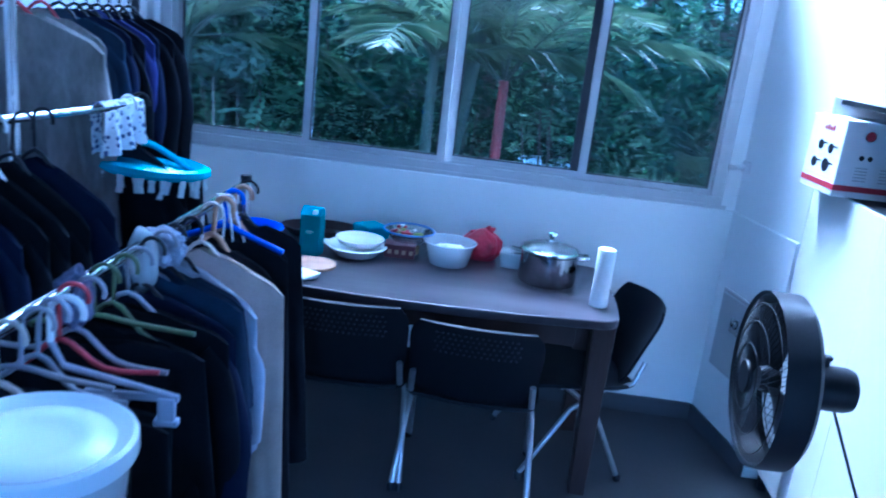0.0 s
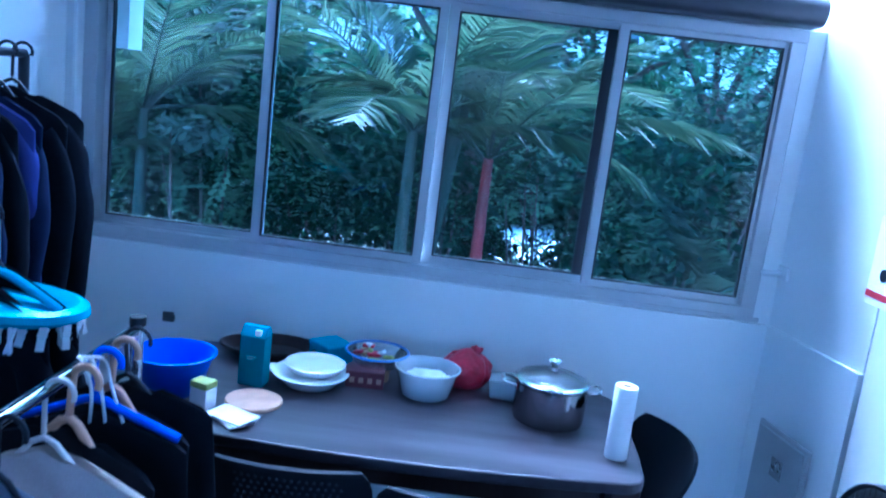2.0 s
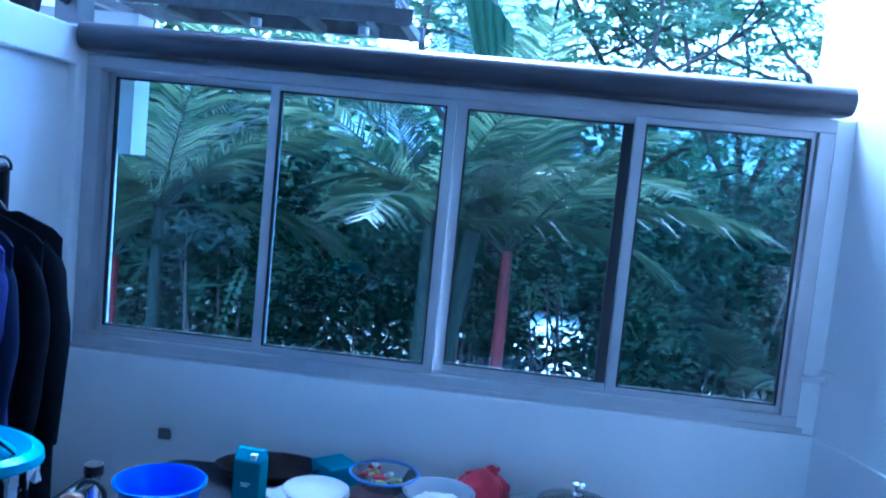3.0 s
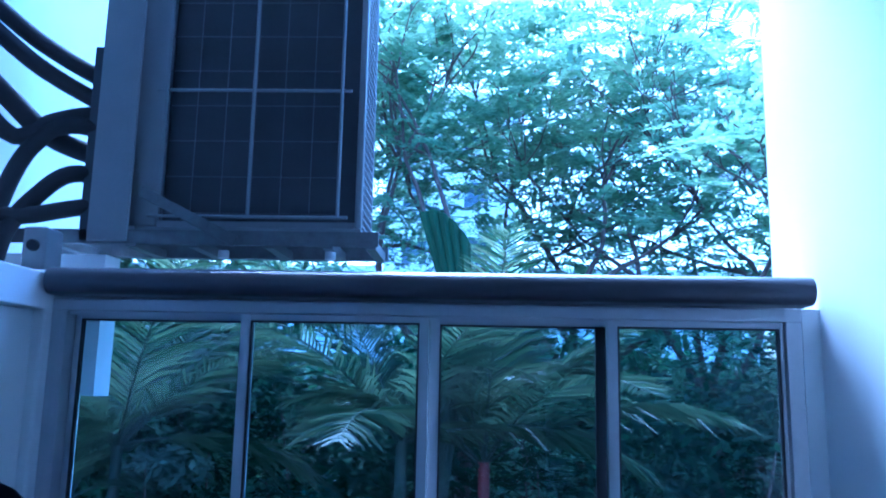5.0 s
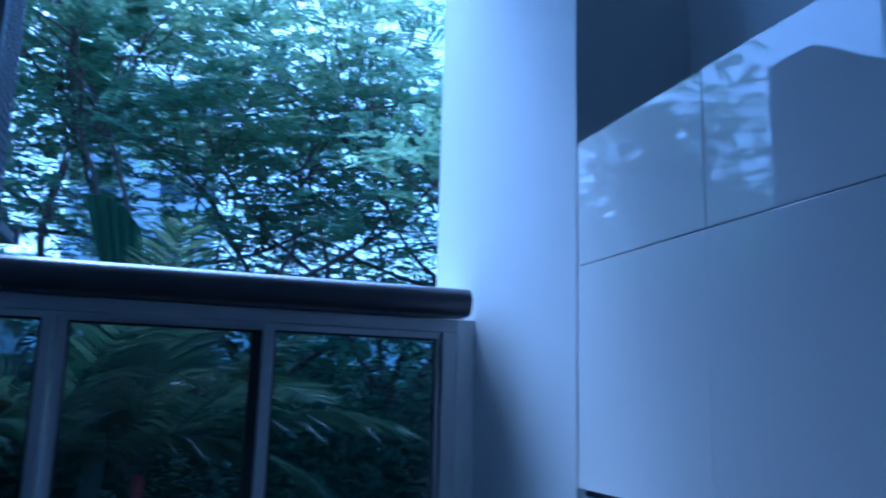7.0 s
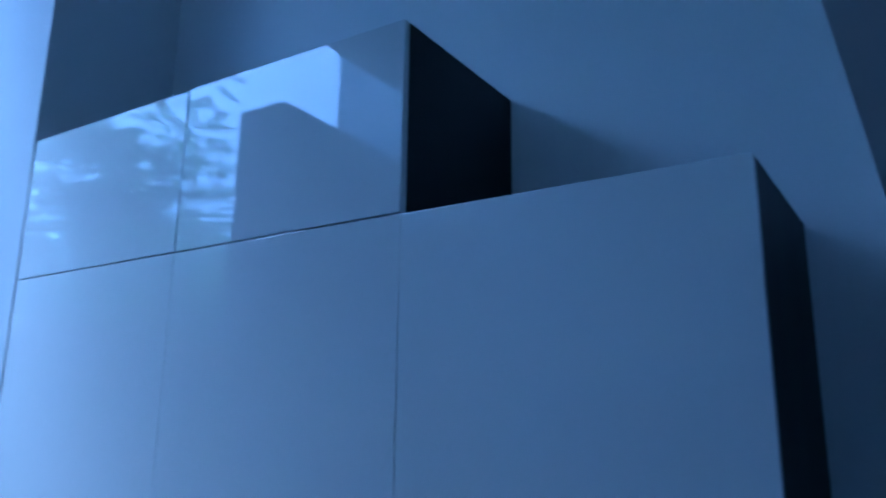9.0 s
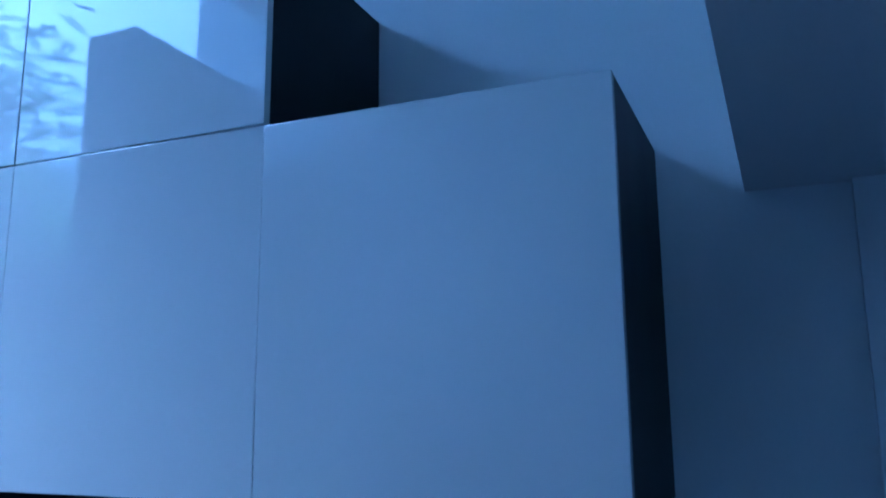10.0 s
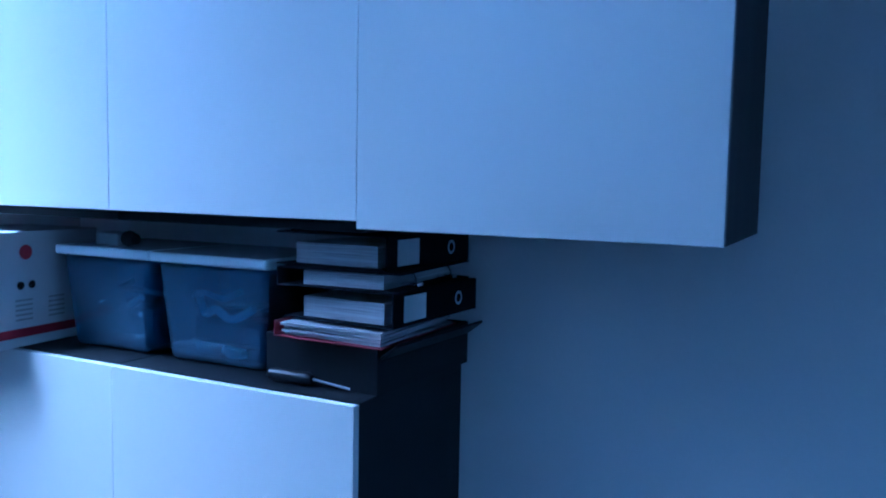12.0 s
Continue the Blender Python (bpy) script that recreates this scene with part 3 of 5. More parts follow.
part("knob", moved(join(bx(0.055, 0.082, -0.006, 0.006, -0.172, -0.16, 0.002), bx(0.078, 0.09, -0.012, 0.012, -0.175, -0.157, 0.003)), turn), M_BLACK, motor)
part("pole", tube([(0.0, 0, 0.03), (0.0, 0, 0.86)], 0.014, 16), M_FANPOLE, fan, "pale beige tube")
part("collar", tube([(0, 0, 0.42), (0, 0, 0.45)], 0.022, 16), M_BLACK, fan)
part("neck", bx(-0.026, 0.026, -0.02, 0.02, 0.84, 0.9, 0.006), M_BLACK, fan)
part("base", lathe([(0, 0), (0.2, 0), (0.2, 0.012), (0.17, 0.026), (0.04, 0.04), (0.025, 0.07), (0, 0.07)], 48), M_BLACK, fan)
part("cable", tube([(0.06, 0.0, 0.88), (0.1, -0.03, 0.78), (0.17, -0.13, 0.58), (0.22, -0.16, 0.35), (0.25, -0.16, 0.08), (0.27, -0.2, 0.006), (0.3, -0.5, 0.006)], 0.004, 6), M_RUBBER, fan)

# ---- outdoor air conditioner ----
ac = thing("air_conditioner_unit", pose(-1.2, 2.80, 2.42), "grey outdoor air-conditioner unit on a steel bracket outside the opening", "air conditioner")
AW, AH, AD = 0.455, 1.2, 0.16
part("back_panel", bx(-AW - 0.09, AW, AD - 0.012, AD, 0, AH, 0.004), M_ACBODY, ac)
part("base_pan", bx(-AW, AW, -AD, AD - 0.012, 0, 0.02, 0.004), M_ACBODY, ac)
part("top_panel", bx(-AW, AW, -AD, AD - 0.012, AH - 0.02, AH, 0.006), M_ACBODY, ac)
part("side_panel", bx(-AW - 0.09, -AW + 0.085, -AD, AD - 0.012, 0.02, AH - 0.02, 0.006), M_ACBODY, ac)
part("corner_post", bx(AW - 0.028, AW, -AD, -AD + 0.03, 0.02, AH - 0.02, 0.008), M_ACBODY, ac)
part("lower_strip", bx(-AW + 0.085, AW - 0.028, -AD + 0.01, -AD + 0.02, 0.02, 0.045), M_ACBODY, ac)
part("upper_strip", bx(-AW + 0.085, AW - 0.028, -AD + 0.01, -AD + 0.02, AH - 0.06, AH - 0.02), M_ACBODY, ac)
part("coil", bx(-AW + 0.09, AW - 0.03, -AD + 0.05, AD - 0.02, 0.022, AH - 0.025), M_ACDARK, ac, "dark fan chamber")
bm = bmesh.new()
for i in range(34):
    z = 0.035 + i * (AH - 0.07) / 33
    bm = join(bm, bx(AW - 0.006, AW - 0.002, -AD + 0.03, AD - 0.012, z, z + 0.006))
for i in range(6):
    y = -AD + 0.055 + i * 0.045
    bm = join(bm, bx(AW - 0.0065, AW - 0.0015, y, y + 0.006, 0.02, AH - 0.02))
part("side_mesh", bm, M_ACBODY, ac, "grey side mesh over the coil", False)
for x in (-0.36, 0.0, 0.36):
    part("guard_bar", tube([(x, -AD - 0.012, 0.06), (x, -AD - 0.014, AH - 0.06)], 0.007, 8), M_ACGRILL, ac)
for z in (0.06, 0.585, AH - 0.06):
    part("guard_bar", tube([(-0.40, -AD - 0.012, z), (0.40, -AD - 0.012, z)], 0.007, 8), M_ACGRILL, ac)
bm = bmesh.new()
for i in range(7):
    x = -0.36 + 0.12 * i
    bm = join(bm, bx(x - 0.0017, x + 0.0017, -AD + 0.012, -AD + 0.016, 0.05, AH - 0.06))
for i in range(7):
    z = 0.08 + 0.15 * i
    bm = join(bm, bx(-0.36, 0.36, -AD + 0.0165, -AD + 0.0205, z - 0.002, z + 0.002))
part("fine_grille", bm, M_ACFINE, ac, "fine wire grille", False)
br = thing("wall_bracket", pose(-1.2, 2.80, 2.34), "galvanised steel bracket carrying the air conditioner", "bracket")
part("front_rail", join(bx(-0.95, 0.53, -0.2, -0.192, 0.02, 0.078, 0.002), bx(-0.95, 0.53, -0.2, -0.15, 0.072, 0.078)), M_BRACKET, br)
part("rear_rail", bx(-0.95, 0.53, 0.14, 0.19, 0.02, 0.078, 0.002), M_BRACKET, br)
for x in (-0.75, -0.45, -0.2, 0.1, 0.33, 0.5):
    part("cross_rail", bx(x - 0.02, x + 0.02, -0.19, 0.14, 0.012, 0.05, 0.002), M_BRACKET, br)
part("upright", bx(-0.62, -0.46, -0.215, -0.2, 0.03, 1.24, 0.003), M_ACBODY, br, "tall grey flat upright")
part("upright_flange", bx(-0.66, -0.6, -0.2, -0.12, 0.03, 0.84, 0.003), M_ACDARK, br)
part("brace", moved(bx(-0.22, 0.22, -0.004, 0.004, -0.022, 0.022, 0.002), Matrix.Translation((-0.22, -0.225, 0.13)) @ pose(0, 0, 0, 0, 27, 0)), M_BRACKET, br)
for x in (0.33, -0.1):
    part("isolator", lathe([(0, 0), (0.022, 0), (0.022, 0.03), (0, 0.03)], 12, (x, -0.12, -0.02)), M_HATCH, br, "pale rubber mount")
pipes = thing("refrigerant_pipes", pose(-2.05, 2.75, 2.4), "black foam-covered pipes looping to the air conditioner", "pipes")
runs = [[(-0.19, -0.35, 0.92), (-0.02, -0.2, 0.78), (0.2, -0.1, 0.66), (0.35, 0.0, 0.62)],
        [(-0.19, -0.35, 0.83), (-0.02, -0.2, 0.68), (0.2, -0.1, 0.56), (0.35, 0.0, 0.52)],
        [(-0.19, -0.3, 0.62), (-0.1, -0.2, 0.52), (0.0, -0.15, 0.42), (0.12, -0.1, 0.36), (0.35, 0.0, 0.3)],
        [(-0.19, -0.3, 0.5), (-0.08, -0.2, 0.38), (0.05, -0.15, 0.46), (0.2, -0.1, 0.5), (0.35, 0.0, 0.46)],
        [(-0.12, -0.25, -0.15), (-0.1, -0.22, 0.1), (-0.03, -0.18, 0.33), (0.1, -0.15, 0.44), (0.25, -0.1, 0.42), (0.36, 0.0, 0.34)],
        [(-0.08, -0.25, -0.15), (-0.06, -0.22, 0.0), (0.02, -0.18, 0.14), (0.14, -0.15, 0.24), (0.3, -0.05, 0.24)],
        [(-0.18, -0.25, 0.05), (0.0, -0.2, 0.06), (0.16, -0.15, 0.1), (0.33, -0.02, 0.16)]]


def smooth_run(p, n=6):
    p = [Vector(q) for q in p]
    q = [p[0]] + p + [p[-1]]
    out_ = []
    for i in range(1, len(q) - 2):
        for k in range(n):
            f = k / n
            a, b, c, d = q[i - 1], q[i], q[i + 1], q[i + 2]
            out_.append(0.5 * (2 * b + (c - a) * f + (2 * a - 5 * b + 4 * c - d) * f * f + (3 * b - a - 3 * c + d) * f ** 3))
    return out_ + [p[-1]]


for i, r_ in enumerate(runs):
    part("pipe", tube(smooth_run(r_), 0.035 if i != 2 else 0.042, 12), M_FOAM, pipes)
iso = thing("isolator_switch", pose(-1.86, 2.40, 2.216), "grey weatherproof isolator box on the ledge", "switch box")
part("box", bx(-0.07, 0.02, -0.06, 0.06, 0, 0.16, 0.008), M_ACBODY, iso)
part("dial", moved(lathe([(0, 0), (0.022, 0), (0.02, 0.018), (0, 0.018)], 16), Matrix.Translation((-0.025, -0.06, 0.09)) @ pose(0, 0, 0, 90)), M_BLACK, iso)
setting("wall_outer_strip", join(bx(-2.2, -1.75, 2.62, 2.75, 1.77, 2.32), bx(-2.2, -1.865, 2.62, 2.75, -1.0, 1.77)), M_WALL, "white outer wall strip beyond the window")


# ---- things on the table ----
TZ = 0.752


def turned(name, at, prof, mat_, label, category, pname="body", seg=36):
    t = thing(name, pose(*at), label, category)
    part(pname, lathe(prof, seg), mat_, t)
    return t


carton = thing("juice_carton", pose(-0.915, 1.80, TZ, 0, 0, -8), "teal drink carton with a folded top standing on the table", "carton")
part("body", bx(-0.042, 0.042, -0.03, 0.03, 0, 0.165, 0.003), M_TEAL, carton)
bm = bx(-0.042, 0.042, -0.03, 0.03, 0.166, 0.196, 0.002)
for v in bm.verts:
    if v.co.z > 0.18:
        v.co.y *= 0.35
part("folded_top", bm, M_TEALP, carton, "bright teal folded top")
part("torn_spout", join(bx(0.006, 0.028, -0.032, -0.012, 0.17, 0.189, 0.002)), M_PAPER, carton, "white torn spout")
part("print_bars", join(*[bx(-0.016, 0.016 - 0.008 * (i % 2), -0.0312, -0.0302, 0.098 - i * 0.008, 0.101 - i * 0.008) for i in range(2)]), M_PAPER, carton, "small pale print")
dish = thing("dish_stack", pose(-0.74, 1.86, TZ), "white round dish with a smaller white plate on top", "dishes")
part("dish", lathe([(0, 0.002), (0.075, 0), (0.085, 0.004), (0.108, 0.03), (0.124, 0.04), (0.128, 0.044), (0.12, 0.047), (0.1, 0.04), (0.07, 0.016), (0, 0.014)], 48), M_CERAM, dish)
part("plate", moved(lathe([(0, 0.044), (0.07, 0.044), (0.085, 0.052), (0.1, 0.07), (0.102, 0.074), (0.098, 0.076), (0.082, 0.064), (0.06, 0.058), (0, 0.057)], 48), Matrix.Translation((0.012, 0.005, 0))), M_CERAM, dish)
part("handle", bx(-0.16, -0.118, -0.03, 0.03, 0.036, 0.046, 0.004), M_CERAM, dish)
turned("cork_mat", (-0.868, 1.648, TZ), [(0, 0), (0.086, 0), (0.088, 0.004), (0.086, 0.01), (0, 0.0105)], M_CORK, "round tan cork mat lying on the table", "mat", "disc", 40)
nap = thing("paper_napkins", pose(-0.895, 1.505, TZ, 0, 0, -38), "folded white paper napkins near the table's edge", "napkin")
for i in range(3):
    part("sheet", moved(bx(-0.075, 0.07, -0.042, 0.042, 0.001 + i * 0.006, 0.006 + i * 0.006, 0.002), pose(0.006 * i, 0, 0, 1.5 * i, -1.0 * i, 7 * i - 6)), M_PAPER, nap)
turned("blue_bowl", (-1.13, 1.66, TZ), [(0, 0), (0.08, 0), (0.086, 0.006), (0.118, 0.115), (0.128, 0.12), (0.129, 0.125), (0.121, 0.126), (0.113, 0.118), (0.08, 0.012), (0, 0.01)], M_BLUEP, "deep blue plastic bowl on the table", "bowl")
sm = thing("small_box", pose(-1.0, 1.565, TZ, 0, 0, -20), "small white box with a yellow-green lid", "box")
part("body", bx(-0.03, 0.03, -0.025, 0.025, 0, 0.062, 0.003), M_CARDB, sm)
part("lid", bx(-0.031, 0.031, -0.026, 0.026, 0.0622, 0.084, 0.003), M_GREENY, sm, "yellow-green printed lid")
pan = thing("oval_tray", pose(-0.94, 2.09, TZ, 0, 0, 12), "dark brown oval tray standing behind the carton", "tray")
bm = lathe([(0, 0), (0.13, 0), (0.17, 0.035), (0.178, 0.037), (0.178, 0.042), (0.168, 0.042), (0.128, 0.008), (0, 0.008)], 48)
part("body", moved(bm, Matrix.Diagonal((1.0, 0.66, 1.0, 1))), M_WOODLEG, pan)
choc = thing("biscuit_box", pose(-0.565, 1.925, TZ, 0, 0, 4), "dark red patterned carton under a glass bowl", "box")
part("body", bx(-0.065, 0.065, -0.042, 0.05, 0, 0.056, 0.002), M_MAROON, choc)
part("pattern", join(*[bx(-0.05 + i * 0.03, -0.034 + i * 0.03, -0.0432, -0.0422, 0.018, 0.036, 0) for i in range(4)]), M_CORK, choc, "pale stamped pattern")
turned("lidded_box", (-0.72, 2.11, TZ), [(0, 0), (0.075, 0), (0.078, 0.008), (0.08, 0.055), (0.083, 0.057), (0.083, 0.068), (0.078, 0.072), (0, 0.072)], M_TEALP, "bright teal lidded tub behind the dishes", "tub", "body", 4)
gb = thing("glass_bowl", pose(-0.54, 1.99, TZ), "clear glass bowl with a blue rim holding snacks", "bowl")
part("foot", lathe([(0, 0), (0.05, 0), (0.05, 0.045), (0, 0.045)], 24), M_FOOD, gb)
gbb = part("bowl", lathe([(0, 0.046), (0.06, 0.046), (0.085, 0.07), (0.108, 0.1), (0.105, 0.1), (0.08, 0.072), (0.058, 0.05), (0, 0.05)], 40), M_CLEARP, gb, "clear glass")
part("rim", moved(lathe([(0.105, 0), (0.111, 0.002), (0.113, 0.005), (0.11, 0.008), (0.105, 0.007), (0.105, 0)], 48), Matrix.Translation((0, 0, 0.097))), M_RIM, gb, "pale blue plastic rim")
rs = random.Random(2)
for i in range(14):
    a, rr = rs.uniform(0, 6.28), rs.uniform(0, 0.07)
    part("snack", moved(bx(-0.022, 0.022, -0.009, 0.009, -0.006, 0.006, 0.004), pose(rr * math.cos(a), rr * math.sin(a), 0.072 + rs.uniform(0, 0.03), rs.uniform(-30, 30), rs.uniform(-30, 30), rs.uniform(0, 180))), (M_FOOD, M_REDBAG, M_GREENY, M_PAPER)[i % 4], gb)
cb = thing("plastic_bowl", pose(-0.357, 1.91, TZ), "hazy clear plastic bowl with crumpled white wrap inside", "bowl")
part("bowl", lathe([(0, 0), (0.078, 0), (0.084, 0.006), (0.104, 0.085), (0.112, 0.092), (0.113, 0.097), (0.106, 0.098), (0.1, 0.088), (0.08, 0.01), (0, 0.006)], 44), M_FROST, cb)
bm = bmesh.new()
bmesh.ops.create_icosphere(bm, subdivisions=4, radius=0.08)
for v in bm.verts:
    n_ = noise.fractal(v.co * 26, 0.8, 2.0, 3)
    v.co = v.co * (1 + 0.1 * n_)
    v.co.z = max(-0.02, v.co.z * 0.42 + 0.008 * n_) + 0.045
part("crumpled_wrap", bm, M_PAPER, cb, "crumpled white wrap")
bag = thing("red_bag", pose(-0.225, 2.05, TZ), "knotted red plastic bag on the table", "bag")
bm = bmesh.new()
bmesh.ops.create_icosphere(bm, subdivisions=5, radius=0.078)
for v in bm.verts:
    a = math.atan2(v.co.y, v.co.x)
    up = max(0, v.co.z / 0.078)
    f = 1 + 0.1 * noise.fractal(v.co * 26, 0.8, 2, 4) + 0.07 * up * math.sin(a * 7 + v.co.z * 20)
    v.co.x *= 1.12 * f * (1 - 0.45 * up ** 3)
    v.co.y *= f * (1 - 0.45 * up ** 3)
    v.co.z = max(v.co.z, -0.058) + 0.058
part("body", bm, M_REDBAG, bag)
for s in (-1, 1):
    bm = bmesh.new()
    bmesh.ops.create_icosphere(bm, subdivisions=4, radius=0.027)
    for v in bm.verts:
        v.co.z *= 1.2
        v.co.x *= 0.8 + 4 * max(0.0, v.co.z + 0.01)
        v.co *= 1 + 0.35 * noise.fractal(v.co * 60 + Vector((s, 0, 0)), 0.8, 2, 3)
        v.co.y *= 0.7
    part("knot_ear", moved(bm, Matrix.Translation((s * 0.022 - 0.006, 0.004 * s, 0.11 + 0.008 * s)) @ pose(0, 0, 0, 8 * s, s * 70 - 14, 0)), M_REDBAG, bag)
stub = thing("small_tub", pose(-0.085, 1.975, TZ, 0, 0, -6), "small hazy plastic food tub with a loose lid", "tub")
bm = bx(-0.06, 0.06, -0.045, 0.045, 0, 0.07, 0.01)
for v in bm.verts:
    k = 0.85 + 0.15 * v.co.z / 0.07
    v.co.x *= k
    v.co.y *= k
part("body", bm, M_FROST, stub)
part("lid", moved(bx(-0.064, 0.064, -0.049, 0.049, 0, 0.006, 0.002), pose(0.006, 0, 0.0705, 0, -5, 4)), M_CLEARP, stub)
pot = thing("cooking_pot", pose(0.05, 1.825, TZ), "stainless steel pot with a glass lid", "pot")
part("body", lathe([(0, 0.004), (0.1, 0), (0.112, 0.006), (0.116, 0.02), (0.116, 0.128), (0.121, 0.133), (0.121, 0.136), (0.113, 0.135), (0.112, 0.02), (0.1, 0.012), (0, 0.012)], 64), M_STEEL, pot)
lid = part("lid", lathe([(0.118, 0.137), (0.119, 0.141), (0.1, 0.152), (0.06, 0.165), (0, 0.171), (0, 0.169), (0.058, 0.162), (0.1, 0.149), (0.112, 0.137), (0.118, 0.137)], 56), M_LIDG, pot, "clear glass lid")
part("lid_rim", lathe([(0.112, 0.1365), (0.122, 0.138), (0.122, 0.143), (0.112, 0.1455), (0.112, 0.1365)], 56), M_CHROME, lid)
part("knob", lathe([(0, 0.171), (0.014, 0.172), (0.009, 0.18), (0.011, 0.19), (0.021, 0.199), (0.021, 0.205), (0.012, 0.209), (0, 0.209)], 24), M_CHROME, lid)
for s in (-1, 1):
    part("handle", tube(smooth_run([(s * 0.114, -0.035, 0.118), (s * 0.15, -0.03, 0.124), (s * 0.158, 0, 0.126), (s * 0.15, 0.03, 0.124), (s * 0.114, 0.035, 0.118)]), 0.005, 8), M_CHROME, pot)
roll = thing("paper_towel_roll", pose(0.242, 1.612, TZ), "upright white paper towel roll at the table's corner", "paper roll")
part("paper", lathe([(0.014, 0.0), (0.033, 0.0), (0.034, 0.004), (0.0335, 0.12), (0.034, 0.221), (0.032, 0.224), (0.014, 0.224), (0.014, 0.0)], 40), M_PAPER, roll)
part("core", lathe([(0.0115, 0.002), (0.0138, 0.002), (0.0138, 0.2235), (0.0115, 0.2235), (0.0115, 0.002)], 24), M_CORK, roll, "brown cardboard core")

# ---- things on the tall units ----
CZ = 1.291
pb = thing("cookware_box", pose(0.945, 1.505, CZ, 0, 0, 5), "white cookware carton with a red band, overhanging the unit", "box")
part("carton", bx(0, 0.30, 0, 0.245, 0.0, 0.262, 0.002), M_CARDB, pb)
part("red_band", bx(-0.0012, 0.3012, -0.0012, 0.2462, 0.022, 0.042), M_RED, pb, "red printed band", False)
for i, (yy, zz, r_) in enumerate(((0.09, 0.095, 0.024), (0.175, 0.095, 0.019), (0.075, 0.155, 0.018), (0.15, 0.16, 0.018))):
    pic = moved(lathe([(0, 0), (r_, 0), (r_, 0.0012), (0, 0.0012)], 20), Matrix.Translation((-0.0002, yy, zz)) @ pose(0, 0, 0, 0, -90, 0))
    part("pan_picture", join(pic, bx(-0.0012, -0.0004, yy - r_ - 0.03, yy - r_ + 0.003, zz + 0.006, zz + 0.012)), M_BLACK, pb, "printed dark pan", False)
part("logo", join(*[bx(-0.0012, -0.0004, 0.075 + i * 0.02, 0.088 + i * 0.02, 0.215, 0.235 - 0.006 * (i % 2)) for i in range(4)]), M_RED, pb, "red printed mark", False)
part("seal_print", moved(lathe([(0, 0), (0.017, 0), (0.017, 0.0012), (0, 0.0012)], 24), Matrix.Translation((0.09, 0.0002, 0.215)) @ pose(0, 0, 0, 90)), M_RED, pb, "round red printed seal", False)
for xx in (0.075, 0.105):
    part("dot_print", moved(lathe([(0, 0), (0.009, 0), (0.009, 0.0012), (0, 0.0012)], 16), Matrix.Translation((xx, 0.0002, 0.14)) @ pose(0, 0, 0, 90)), M_BLACK, pb, "", False)
for i in range(10):
    part("text_bar", bx(0.06 + 0.09 * (i % 2), 0.105 + 0.09 * (i % 2), -0.0012, -0.0004, 0.06 + 0.011 * (i // 2), 0.064 + 0.011 * (i // 2)), M_HATCH, pb, "", False)


def storage_tub(y0, y1, seed):
    t = thing("storage_tub", pose(1.09, (y0 + y1) / 2, CZ), "hazy blue-tinted plastic storage tub with a pale lid", "storage tub", "storage tubs")
    h, w, d = 0.215, (y1 - y0) / 2, 0.25
    bm = bx(0, d, -w, w, 0, h, 0.014, 3)
    for v in bm.verts:
        k = 0.86 + 0.14 * v.co.z / h
        v.co.x = d / 2 + (v.co.x - d / 2) * k
        v.co.y *= k
    top_f = [f for f in bm.faces if f.calc_center_median().z > h - 1e-4]
    bmesh.ops.delete(bm, geom=top_f, context="FACES")
    bmesh.ops.solidify(bm, geom=bm.faces[:], thickness=0.002)
    part("body", bm, M_TUBBLUE, t, "hazy translucent plastic")
    part("lid", join(bx(-0.012, d + 0.012, -w - 0.01, w + 0.01, h - 0.004, h + 0.018, 0.006)), M_TUBLID, t, "pale translucent lid")
    r2 = random.Random(seed)
    for i in range(6):
        part("cable", tube(smooth_run([(0.05 + r2.uniform(-0.02, 0.1), r2.uniform(-0.1, 0.1), 0.02 + 0.02 * i) for _ in range(5)]), 0.006, 6), (M_PAPER, M_BLACK, M_HATCH)[i % 3], t)
    part("contents", bx(0.05, d - 0.03, -w + 0.04, w - 0.05, 0.005, 0.1, 0.02), C_DENIM, t, "dark blue contents")
    part("white_cord", tube(smooth_run([(0.03, -0.09 + r2.uniform(-0.01, 0.01), 0.125), (0.022, -0.04, 0.1), (0.02, 0.0, 0.118), (0.02, 0.03, 0.108), (0.03, 0.06, 0.15)]), 0.009, 8), M_PAPER, t)
    part("white_cord", tube(smooth_run([(0.03, 0.07, 0.14), (0.02, 0.03, 0.15), (0.02, -0.02, 0.142), (0.03, -0.06, 0.16)]), 0.006, 8), M_PAPER, t)
    part("white_pack", moved(bx(-0.005, 0.02, -0.03, 0.02, -0.008, 0.008, 0.004), pose(0.03, -0.03 + 0.05 * (seed % 2), 0.03, 10, 0, 12)), M_PAPER, t)


storage_tub(1.19, 1.462, 3)
storage_tub(0.868, 1.164, 4)


